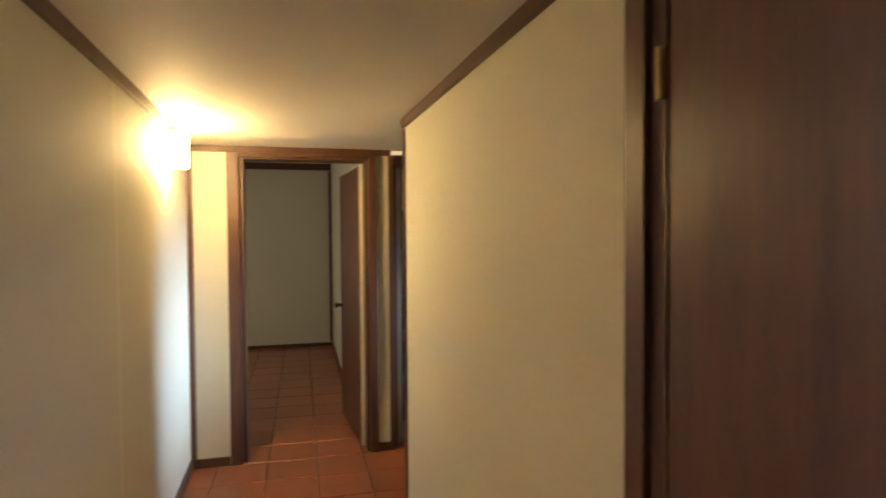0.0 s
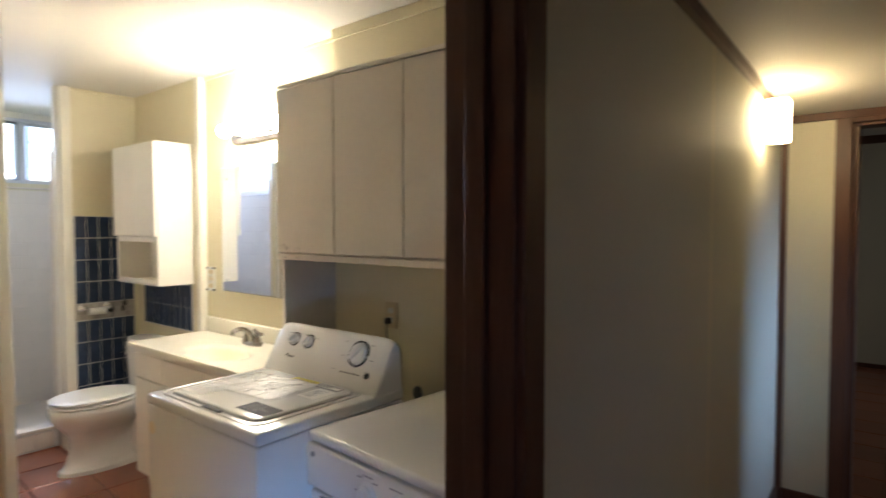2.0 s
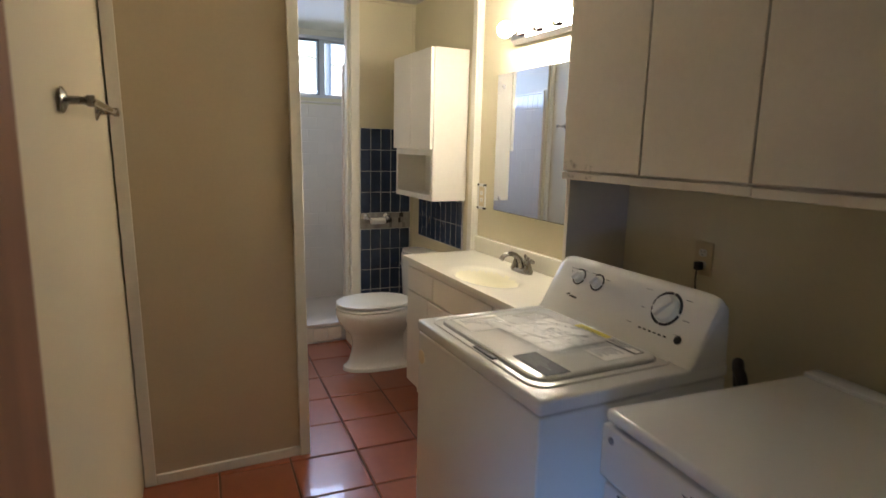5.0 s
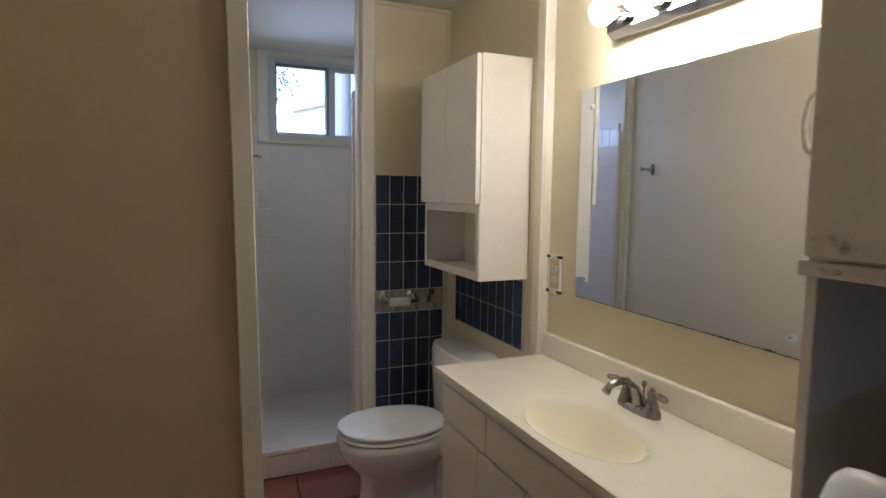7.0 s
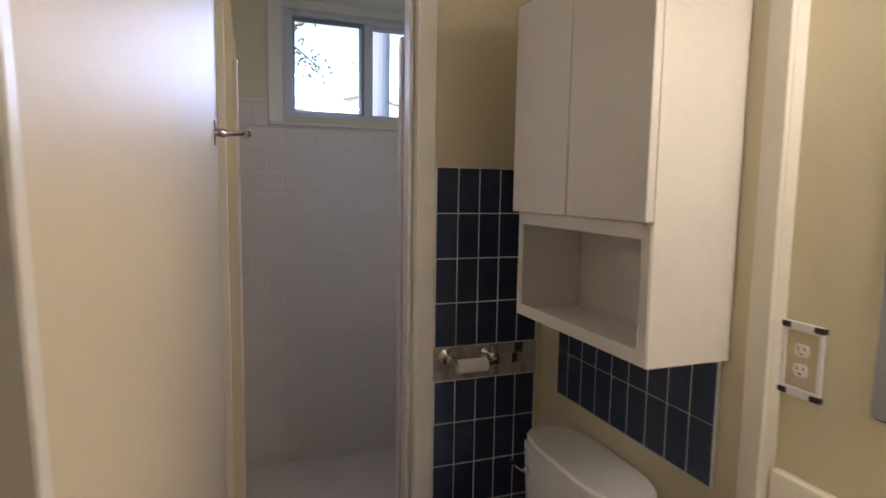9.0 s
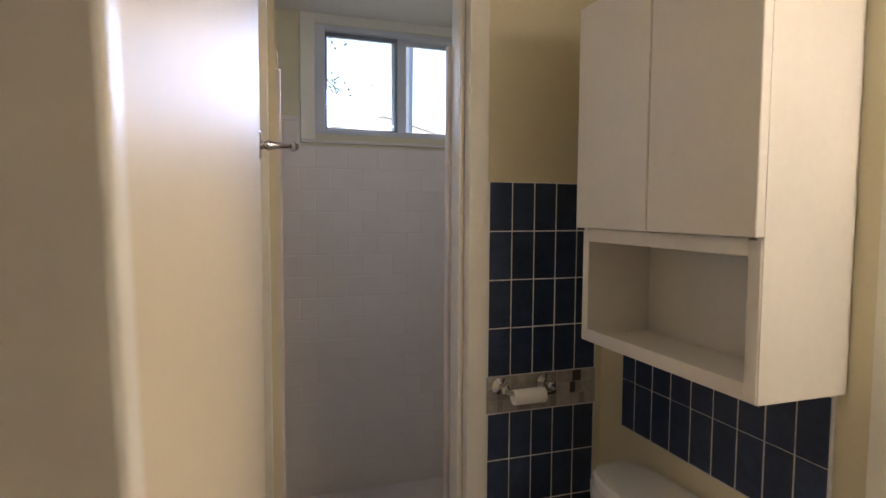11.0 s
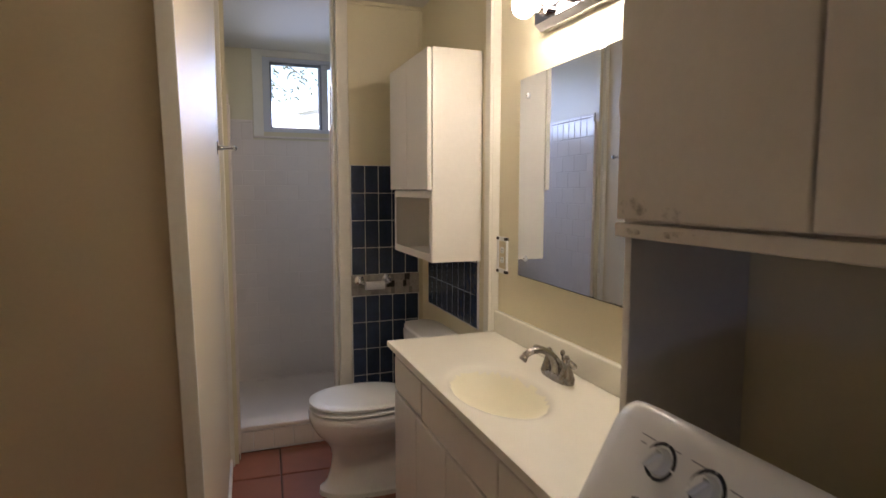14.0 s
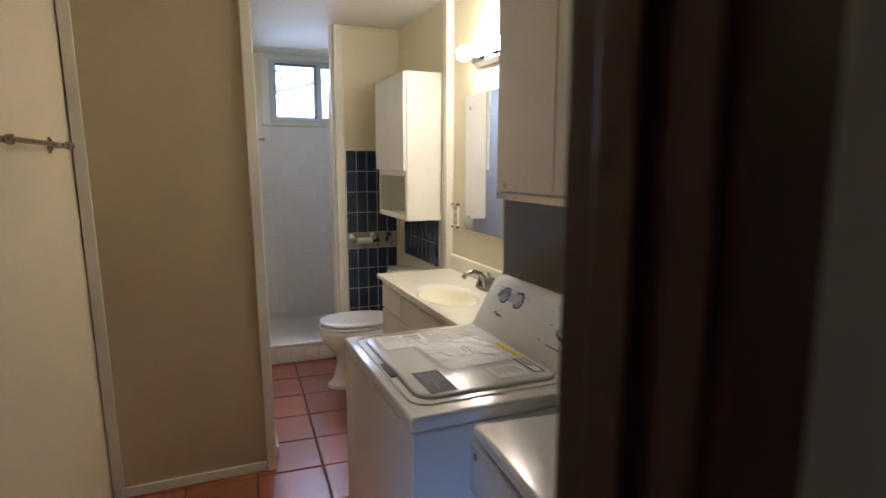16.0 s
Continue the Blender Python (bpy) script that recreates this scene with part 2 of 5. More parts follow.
# ---- the large structure ----
HALL_TOP, BATH_TOP, ROOM_TOP = 2.12, 2.42, 2.46
END_CEILING = 2.085     # the hall ceiling at the end wall
WALL_Y = 2.635          # the wall behind vanity and toilet
TOILET_Y = 2.600         # the wall behind the toilet stands a little proud
LAUNDRY_Y = 2.56        # the wall behind washer and dryer
TOWEL_Y = 0.764         # the wall with the towel bar
LEFT_Y = 1.464           # the wall beside toilet and shower
PANEL_X = -3.037        # the wall panel that narrows the room
DOOR_Y0, DOOR_Y1, DOOR_TOP = 0.706, 1.482, 2.03


def hall_left(y):
    return -0.57 - (y - 1.5) * 0.0246


def hall_right(y):
    return 0.612 + (3.44 - y) * 0.038


# floors: a bed of grout with the tiles lying in it
structure("floor", boxes((-4.62, -0.60, 0.70, 2.66, -0.10, -0.006), (-0.60, 0.82, -2.05, 4.50, -0.10, -0.006), (0.82, 2.5, 3.32, 4.50, -0.10, -0.006), (-2.2, 2.5, 4.50, 8.40, -0.10, -0.006)), GROUT, "dark grout bed under terracotta floor tiles", "floor")
structure("floor_shower", box(-5.80, -4.62, 1.50, 2.70, -0.10, 0.04), SHOWER_TILE, "white tiled shower floor", "floor")

# hall
structure("wall_hall_left", join(
    panel_between((hall_left(-2.05), -2.05), (hall_left(DOOR_Y0), DOOR_Y0 - 0.02), 0, 2.5, 0.125, 1),
    panel_between((hall_left(DOOR_Y0), DOOR_Y0 - 0.02), (hall_left(DOOR_Y1), DOOR_Y1 + 0.02), DOOR_TOP, 2.5, 0.125, 1),
    panel_between((hall_left(DOOR_Y1), DOOR_Y1 + 0.02), (hall_left(4.36), 4.36), 0, 2.5, 0.125, 1)), HALL_WHITE, "off-white painted hall wall", "wall")
structure("wall_hall_right", join(
    panel_between((hall_right(-2.05), -2.05), (hall_right(-0.7), -0.7), 0, 2.5, 0.12, -1),
    # assumed opening for the added side lamps
    panel_between((hall_right(-0.7), -0.7), (hall_right(0.1), 0.1), 2.03, 2.5, 0.12, -1),
    panel_between((hall_right(0.1), 0.1), (hall_right(0.54), 0.54), 0, 2.5, 0.12, -1),
    panel_between((hall_right(0.54), 0.54), (hall_right(1.33), 1.33), 2.03, 2.5, 0.12, -1),
    panel_between((hall_right(1.33), 1.33), (hall_right(3.44), 3.44), 0, 2.5, 0.12, -1)), HALL_WHITE, "off-white painted hall wall", "wall")
structure("wall_hall_back", box(-0.75, 0.95, -2.17, -2.05, 0, 2.5), HALL_WHITE, "off-white painted wall", "wall")
hall_ceiling = box(-0.78, 2.55, -2.17, 4.36, HALL_TOP, HALL_TOP + 0.08)
# it sags towards the end wall
add_loft(hall_ceiling, [[(x, 3.30, HALL_TOP + 0.001), (x, 4.36, HALL_TOP + 0.001), (x, 4.36, END_CEILING)] for x in (-0.78, 2.55)])
structure("ceiling_hall", hall_ceiling, CEILING, "plain cream painted ceiling", "ceiling")
# unseen box added to keep sky light out behind the side lamps
structure("sky_block_side", boxes((0.94, 1.04, -0.9, 0.3, 0, 2.2), (0.80, 0.94, -0.9, -0.8, 0, 2.2), (0.80, 0.94, 0.2, 0.3, 0, 2.2), (0.80, 0.94, -0.8, 0.2, 2.1, 2.2), (0.82, 0.94, -0.8, 0.2, -0.1, 0.0)), HALL_WHITE, "unseen walls added beside the hall to block sky light", "wall")
# two unseen walls added so no sky light leaks through the openings
structure("sky_block_passage", box(2.60, 2.70, 3.3, 4.4, 0.4, 2.2), HALL_WHITE, "unseen wall added outside the passage to block sky light", "wall")
structure("sky_block_room", box(-2.48, -2.38, 5.6, 7.2, 0.4, 2.2), HALL_WHITE, "unseen wall added outside the far room to block sky light", "wall")
# the hall's end, with the doorway to the far room
EX0, EX1, END_TOP = -0.318, 0.512, 2.03
structure("wall_hall_end", boxes((-2.2, EX0, 4.35, 4.47, 0, 2.55), (EX1, 0.672, 4.35, 4.47, 0, 2.55), (EX0, EX1, 4.35, 4.47, END_TOP, 2.55)), HALL_WHITE, "off-white wall round a doorway", "wall")
structure("wall_passage_end", boxes((2.45, 2.57, 3.32, 3.5, 0, 2.5), (2.45, 2.57, 4.2, 5.0, 0, 2.5), (2.45, 2.57, 3.5, 4.2, 0, 0.65), (2.45, 2.57, 3.5, 4.2, 1.95, 2.5)), HALL_WHITE, "off-white wall with an assumed window opening", "wall")
structure("wall_passage_side", box(0.75, 2.57, 3.32, 3.44, 0, 2.5), HALL_WHITE, "off-white passage wall", "wall")
structure("wall_closet", boxes((1.52, 2.45, 4.40, 4.50, 0, 2.5), (0.69, 1.52, 4.40, 4.50, 2.02, 2.5), (0.55, 2.45, 4.95, 5.05, 0, 2.5), (0.56, 0.69, 4.47, 4.95, 0, 2.5)), HALL_WHITE, "off-white walls round a closet", "wall")
structure("ceiling_closet", box(0.5, 2.57, 4.35, 5.05, 2.3, 2.4), CEILING, "plain closet ceiling", "ceiling")
# far room
structure("wall_room_far", box(-2.3, 0.55, 8.33, 8.45, 0, 2.55), HALL_WHITE, "off-white painted wall", "wall")
structure("wall_room_right", box(0.465, 0.56, 4.47, 8.33, 0, 2.55), HALL_WHITE, "off-white painted wall", "wall")
# this window opening is assumed, only the added fill lamp uses it
structure("wall_room_left", boxes((-2.3, -2.18, 4.47, 5.8, 0, 2.55), (-2.3, -2.18, 7.0, 8.33, 0, 2.55), (-2.3, -2.18, 5.8, 7.0, 0, 0.7), (-2.3, -2.18, 5.8, 7.0, 1.9, 2.55)), HALL_WHITE, "off-white wall with an assumed window opening", "wall")
structure("ceiling_room", box(-2.3, 0.56, 4.36, 8.45, ROOM_TOP, ROOM_TOP + 0.1), CEILING, "plain room ceiling", "ceiling")

# bathroom
structure("wall_laundry", box(-2.235, -0.60, LAUNDRY_Y, LAUNDRY_Y + 0.2, 0, 2.5), CREAM, "cream painted wall behind the laundry machines", "wall")
structure("wall_vanity", boxes((-3.566, -2.235, WALL_Y, WALL_Y + 0.12, 0, 2.5), (-4.45, -3.566, TOILET_Y, WALL_Y + 0.12, 0, 2.5)), CREAM, "cream painted wall behind vanity and toilet", "wall")
structure("wall_towel_bar", leaning(panel_between((-0.66, 0.690), (-3.22, 0.766), 0, 2.5, 0.1, 1), -3.0), CREAM_SATIN, "cream painted wall with a towel bar", "wall")
structure("wall_panel", crooked(box(PANEL_X - 0.10, PANEL_X, TOWEL_Y, LEFT_Y - 0.012, 0, 2.5)), PANEL_TAN, "tan painted panel wall with white edging", "wall")
left_wall = leaning(panel_between((PANEL_X, LEFT_Y), (-4.46, 1.545), 0, 2.5, 0.1, 1), -3.9, False)
for v in left_wall.verts:
    if v.co.x > -3.9:
        v.co.x += 0.033 * (v.co.z - 1.7)
structure("wall_left", left_wall, CREAM_SATIN, "cream satin wall beside the toilet", "wall")
structure("wall_tiled_end", box(-4.57, -4.45, 2.185, WALL_Y, 0, 2.5), CREAM, "cream wall end with blue tiles", "wall")
structure("ceiling_bath", box(-5.85, -0.58, 0.64, 2.77, BATH_TOP, BATH_TOP + 0.08), CEILING, "cream painted bathroom ceiling", "ceiling")
# shower
WX, WY0, WY1, WZ0, WZ1 = -5.73, 1.83, 2.62, 1.85, 2.375
structure("wall_shower_back", boxes((WX - 0.14, WX, 1.45, WY0, 0, 2.5), (WX - 0.14, WX, WY1, 2.8, 0, 2.5), (WX - 0.14, WX, WY0, WY1, 0, WZ0), (WX - 0.14, WX, WY0, WY1, WZ1, 2.5)), CREAM, "shower back wall with a window opening", "wall")
structure("wall_shower_left", box(WX, -4.46, 1.48, 1.585, 0, 2.5), CREAM, "shower side wall", "wall")
structure("wall_shower_right", box(WX, -4.56, WALL_Y + 0.03, WALL_Y + 0.15, 0, 2.5), CREAM, "shower side wall", "wall")

# ---- trims ----


def trim(name, bm, material, label, category="trim"):
    return structure(name, bm, material, label, category)


for y0, y1 in ((-2.05, DOOR_Y0 - 0.07), (DOOR_Y1 + 0.07, 4.35)):
    trim("baseboard", panel_between((hall_left(y0), y0), (hall_left(y1), y1), 0, 0.07, 0.014, -1), DARK_WOOD, "dark stained baseboard", "baseboard")
trim("trim_hall_top", panel_between((hall_left(-2), -2), (hall_left(4.35), 4.35), HALL_TOP - 0.045, HALL_TOP, 0.022, -1), DARK_WOOD, "dark stained ceiling trim")
trim("trim_hall_top", panel_between((hall_right(-2), -2), (hall_right(3.44), 3.44), HALL_TOP - 0.045, HALL_TOP, 0.022, 1), DARK_WOOD, "dark stained ceiling trim")
trim("trim_hall_corner", box(hall_left(4.33), hall_left(4.33) + 0.03, 4.318, 4.349, 0.0, 2.046, 0.004), DARK_WOOD, "dark stained corner trim")
trim("trim_hall_end_top", box(hall_left(4.33) + 0.01, 0.672, 4.326, 4.3495, 2.047, END_CEILING + 0.002, 0.003), DARK_WOOD, "dark stained ceiling trim")
trim("trim_wall_end", box(hall_right(3.44) - 0.012, hall_right(3.44) + 0.012, 3.42, 3.452, 0, HALL_TOP - 0.046, 0.003), DARK_WOOD, "dark stained wall end trim")
trim("trim_end_edge", box(0.655, 0.684, 4.325, 4.475, 0, 2.046, 0.004), DARK_WOOD, "dark stained wall end trim")
trim("baseboard", box(hall_left(4.33) + 0.03, EX0 - 0.085, 4.334, 4.349, 0, 0.055), DARK_WOOD, "dark stained baseboard", "baseboard")
trim("baseboard", box(0.572, 0.655, 4.334, 4.349, 0, 0.055), DARK_WOOD, "dark stained baseboard", "baseboard")
trim("baseboard", box(-2.18, 0.464, 8.314, 8.329, 0, 0.045), DARK_WOOD, "dark stained baseboard", "baseboard")
trim("baseboard", box(0.449, 0.464, 5.4, 8.31, 0, 0.07), DARK_WOOD, "dark stained baseboard", "baseboard")
trim("trim_room_top", box(-2.18, 0.464, 8.29, 8.329, 2.375, 2.459), DARK_WOOD, "dark stained ceiling trim")
trim("trim_room_corner", box(0.430, 0.464, 8.29, 8.329, 0.07, 2.36), DARK_WOOD, "dark stained corner trim")
# doorways
trim("door_frame_end", boxes((EX0 - 0.080, EX0 - 0.005, 4.318, 4.349, 0, 2.046), (EX1 + 0.005, 0.572, 4.318, 4.349, 0, 2.046), (EX0 - 0.005, EX1 + 0.005, 4.318, 4.349, END_TOP - 0.01, 2.046),
     (EX0 - 0.006, EX0 + 0.02, 4.347, 4.475, 0, END_TOP), (EX1 - 0.02, EX1 + 0.006, 4.347, 4.475, 0, END_TOP), (EX0 + 0.02, EX1 - 0.02, 4.347, 4.475, END_TOP - 0.025, END_TOP + 0.001), bevel=0.003), DARK_WOOD, "dark stained doorway casing", "door frame")
fx = hall_left(DOOR_Y1)
trim("door_frame_bath", boxes(
    (fx - 0.132, fx + 0.004, DOOR_Y1 - 0.003, DOOR_Y1 + 0.019, 0, DOOR_TOP + 0.0), (fx - 0.085, fx - 0.045, DOOR_Y1 - 0.014, DOOR_Y1 - 0.003, 0, DOOR_TOP - 0.03),
    (fx + 0.001, fx + 0.017, DOOR_Y1 + 0.004, DOOR_Y1 + 0.07, 0, DOOR_TOP + 0.06),
    (fx - 0.108, fx + 0.02, DOOR_Y0 - 0.019, DOOR_Y0 + 0.002, 0, DOOR_TOP), (fx + 0.016, fx + 0.034, DOOR_Y0 - 0.07, DOOR_Y0 - 0.004, 0, DOOR_TOP + 0.06),
    (fx - 0.11, fx + 0.006, DOOR_Y0, DOOR_Y1, DOOR_TOP - 0.03, DOOR_TOP + 0.002), (fx + 0.008, fx + 0.03, DOOR_Y0 - 0.003, DOOR_Y1 + 0.003, DOOR_TOP, DOOR_TOP + 0.06), bevel=0.003), DARK_WOOD, "dark stained doorway frame with a door stop", "door frame")
trim("door_frame_hall", join(panel_between((hall_right(1.315), 1.315), (hall_right(1.375), 1.375), 0, 2.075, 0.016, 1), panel_between((hall_right(0.47), 0.47), (hall_right(0.54), 0.54), 0, 2.075, 0.016, 1),
     panel_between((hall_right(0.54), 0.54), (hall_right(1.315), 1.315), 2.03, 2.075, 0.016, 1), panel_between((hall_right(1.272), 1.272), (hall_right(1.329), 1.329), 0, 2.03, 0.118, -1),
     panel_between((hall_right(0.541), 0.541), (hall_right(0.57), 0.57), 0, 2.03, 0.118, -1)), DARK_WOOD, "dark stained doorway casing", "door frame")
trim("door_frame_closet", boxes((0.686, 0.715, 4.38, 4.51, 0, 2.06), (1.50, 1.53, 4.38, 4.51, 0, 2.06), (0.715, 1.50, 4.38, 4.51, 1.99, 2.06)), DARK_WOOD, "dark stained closet casing", "door frame")
# white trims of the bathroom
trim("trim_panel_edge", crooked(boxes((PANEL_X + 0.0, PANEL_X + 0.02, LEFT_Y - 0.044, LEFT_Y + 0.002, 0, BATH_TOP), bevel=0.003)), TRIM_WHITE, "white painted corner board")
trim("trim_panel_corner", crooked(box(PANEL_X, PANEL_X + 0.016, TOWEL_Y, TOWEL_Y + 0.045, 0, BATH_TOP, 0.003)), TRIM_WHITE, "white painted corner strip")
trim("baseboard", box(PANEL_X - 0.056, PANEL_X - 0.041, TOWEL_Y + 0.08, LEFT_Y - 0.012, 0, 0.045, 0.003), TRIM_WHITE, "white painted baseboard", "baseboard")
trim("baseboard", panel_between((PANEL_X - 0.16, 1.512), (-4.42, 1.543), 0, 0.05, 0.012, -1), TRIM_WHITE, "white painted baseboard", "baseboard")
trim("trim_shower_left", box(-4.48, -4.43, 1.535, 1.565, 0, BATH_TOP, 0.004), TRIM_WHITE, "cream painted shower edging")
trim("trim_shower_jamb", boxes((-4.59, -4.43, 2.125, 2.186, 0, BATH_TOP), (-4.52, -4.47, 2.108, 2.125, 0.14, BATH_TOP), bevel=0.003), TRIM_WHITE, "white painted shower jamb")
trim("trim_vanity_wall", boxes((-3.582, -3.531, TOILET_Y - 0.014, TOILET_Y - 0.001, 0.8435, BATH_TOP), (-3.565, -3.531, TOILET_Y - 0.001, WALL_Y - 0.001, 0.8435, BATH_TOP), (-3.582, -3.547, TOILET_Y - 0.014, TOILET_Y - 0.001, 0.0, 0.8435), bevel=0.0025), TRIM_WHITE, "white painted vertical board")
trim("trim_bath_top", box(-3.53, -2.25, WALL_Y - 0.014, WALL_Y - 0.001, BATH_TOP - 0.02, BATH_TOP - 0.001, 0.002), CREAM, "cream ceiling bead")
trim("trim_laundry_top", box(-2.235, -0.72, LAUNDRY_Y - 0.016, LAUNDRY_Y - 0.001, BATH_TOP - 0.05, BATH_TOP - 0.001, 0.003), CREAM, "cream ceiling bead")
trim("trim_tiled_end_top", box(-4.45, -4.436, 2.187, TOILET_Y - 0.002, BATH_TOP - 0.02, BATH_TOP - 0.001, 0.002), CREAM, "cream ceiling bead")
trim("trim_tile_corner", box(-4.449, -4.443, 2.577, TOILET_Y - 0.001, 0, BATH_TOP - 0.022), CREAM, "cream corner strip")
# shower curb
structure("shower_curb", box(-4.66, -4.585, 1.566, 2.124, 0, 0.125, 0.004), WHITE_GROUT, "white tiled shower curb", "shower curb")
structure("curb_cap", box(-4.69, -4.57, 1.566, 2.124, 0.125, 0.15, 0.006), SHOWER_TILE, "white shower curb cap", "shower curb")
# outside
GRASS = worn("dry_grass", (0.16, 0.16, 0.07), 0.9, 0.3, 0.6, 20, 0.2)
structure("ground", box(-900, 600, -600, 600, -0.6, -0.25), GRASS, "lawn outside the house", "ground")

# ---- bathroom things ----


def front_panel(bm, x0, x1, z0, z1, y, t=0.018, r=0.004):
    add_box(bm, x0, x1, y - t, y, z0, z1, bevel=r)
    return bm


def laundry_cabinet():
    top = empty("wall_cabinet", "white painted wall cabinet with three flat doors above the washer", "cabinet", (-2.243, 2.25, 1.35))
    b = part("body", box(0, 1.52, 0.012, LAUNDRY_Y - 2.25 - 0.002, 0.02, 0.74), CAB_OLD, top)
    for x0, x1 in ((0.006, 0.376), (0.381, 0.748), (0.753, 1.122), (1.127, 1.496)):
        part("door", box(x0, x1, -0.012, 0.010, 0.032, 0.728, 0.004), CAB_OLD, top)
    part("top_strip", box(-0.004, 1.50, -0.002, 0.02, 0.735, 0.752, 0.002), CAB_OLD, top)
    part("bottom_rail", boxes((-0.006, 0.753, -0.006, 0.02, 0.0, 0.026), (0.755, 1.52, -0.008, 0.02, -0.002, 0.024), bevel=0.003), CAB_OLD, top)
    part("side_panel", box(-0.008, 0.012, 0.02, WALL_Y - 2.25 - 0.002, -1.35, 0.02, 0.002), CAB_OLD, top, "white painted side panel down to the floor")
    pull = part("pull", tube(bend([(0.0, 0.018, 0.195), (-0.020, 0.018, 0.205), (-0.028, 0.018, 0.245), (-0.020, 0.018, 0.285), (0.0, 0.018, 0.295)]), [0.0045] * 33, 10), TRIM_WHITE, top, "white bow shaped pull", True)
    return top


def toilet_cabinet():
    top = empty("bathroom_cabinet", "white wall cabinet, two doors over an open shelf, above the toilet", "cabinet", (-4.21, 2.375, 1.13))
    w, d, h, t = 0.575, TOILET_Y - 2.375 - 0.001, 0.885, 0.016
    s = 0.30
    for name, dims in (("side_panel", (0, t, 0, d, 0, h)), ("side_panel", (w - t, w, 0, d, 0, h)), ("bottom", (t, w - t, 0, d, 0, t)), ("top", (t, w - t, 0, d, h - t, h)), ("shelf", (t, w - t, 0.002, d - 0.02, s - t, s)), ("back", (t, w - t, d - 0.02, d - 0.012, t, h - t))):
        part(name, box(*dims, bevel=0.001), CAB_WHITE, top)
    part("face_frame", boxes((0.002, 0.03, -0.004, -0.0005, 0.002, s), (w - 0.03, w - 0.002, -0.004, -0.0005, 0.002, s), (0.03, w - 0.03, -0.004, -0.0005, 0.002, 0.035), (0.03, w - 0.03, -0.004, -0.0005, s - 0.03, s + 0.004), bevel=0.0015), CAB_WHITE, top)
    part("door", box(-0.004, 0.280, -0.024, -0.0045, s + 0.006, h - 0.004, 0.003), CAB_WHITE, top)
    part("door", box(0.286, w + 0.004, -0.025, -0.0045, s + 0.006, h - 0.004, 0.003), CAB_WHITE, top)
    return top


def sink_top():
    """A counter moulded in one piece with its bowl."""
    x0, x1, y0, y1, z = -3.545, -2.246, 2.152, WALL_Y - 0.002, 0.842
    cx, cy, ax, ay = -2.887, 2.318, 0.236, 0.138
    nx, ny = 90, 44
    verts, faces = [], []
    for j in range(ny + 1):
        for i in range(nx + 1):
            x, y = x0 + (x1 - x0) * i / nx, y0 + (y1 - y0) * j / ny
            r = math.hypot((x - cx) / ax, (y - cy) / ay)
            lower = 0.105 * max(0.0, 1 - r * r) ** 1.15
            rim = 0.003 * max(0.0, 1 - abs(r - 1.0) / 0.22) ** 2
            edge = min(x - x0, y - y0)
            verts.append((x, y, z - lower - rim - (0.003 * max(0, 1 - edge / 0.008) ** 2)))
    for j in range(ny):
        for i in range(nx):
            a = j * (nx + 1) + i
            faces.append((a, a + 1, a + nx + 2, a + nx + 1))
    me = bpy.data.meshes.new("top_surface")
    me.from_pydata(verts, [], faces)
    bm = bmesh.new()
    bm.from_mesh(me)
    bpy.data.meshes.remove(me)
    rim = [e for e in bm.edges if e.is_boundary]
    r = bmesh.ops.extrude_edge_only(bm, edges=rim)
    for v in r["geom"]:
        if isinstance(v, bmesh.types.BMVert):
            v.co.z = z - 0.024
    top = empty("bathroom_sink", "cream moulded marble countertop with an oval sink basin", "sink", (0, 0, 0))
    counter = part("counter", bm, MARBLE, top, "", True)
    counter.data.materials.append(SINK_BOWL)
    for f in counter.data.polygons:
        if math.hypot((f.center.x - cx) / ax, (f.center.y - cy) / ay) < 0.90 and f.center.z > z - 0.13:
            f.material_index = 1
    part("backsplash", box(x0 + 0.02, x1, WALL_Y - 0.026, WALL_Y - 0.002, z, z + 0.092, 0.006, 3), MARBLE, top, "", True)
    part("drain", lathe([(0.0, 0), (0.022, 0), (0.022, 0.004), (0.016, 0.006), (0.0, 0.006)], pose(cx, cy, z - 0.1045)), CHROME, top, "chrome drain ring", True)
    return top


def vanity():
    top = empty("vanity_cabinet", "cream vanity cabinet with flat drawers and doors under the sink top", "vanity", (-3.52, 2.175, 0))
    w, h = 1.27, 0.81
    depth = WALL_Y - 2.175 - 0.005
    for x in (0, w - 0.016):
        part("side_panel", box(x, x + 0.016, 0.02, depth, 0.09, h), CAB_OLD, top)
    part("bottom", box(0.016, w - 0.016, 0.02, depth, 0.09, 0.106), CAB_OLD, top)
    part("back", box(0.016, w - 0.016, depth - 0.008, depth, 0.106, h), CAB_OLD, top)
    part("face", box(0.016, w - 0.016, 0.019, 0.024, 0.106, h - 0.036), CAB_OLD, top)
    part("toe_kick", box(0.0, w, 0.07, 0.4, 0, 0.089), CAB_OLD, top)
    part("front_rail", box(0, w, 0.004, 0.02, h - 0.026, h - 0.001), CAB_OLD, top)
    for x0, x1 in ((0.003, 0.336), (0.344, 0.935), (0.943, w - 0.003)):
        part("drawer_front", front_panel(bmesh.new(), x0, x1, 0.652, 0.782, 0.018), CAB_OLD, top)
    x = 0.003
    for wd in (0.274, 0.292, 0.292, 0.389):
        part("door", front_panel(bmesh.new(), x, x + wd, 0.10, 0.640, 0.018), CAB_OLD, top)
        x += wd + 0.005
    return top


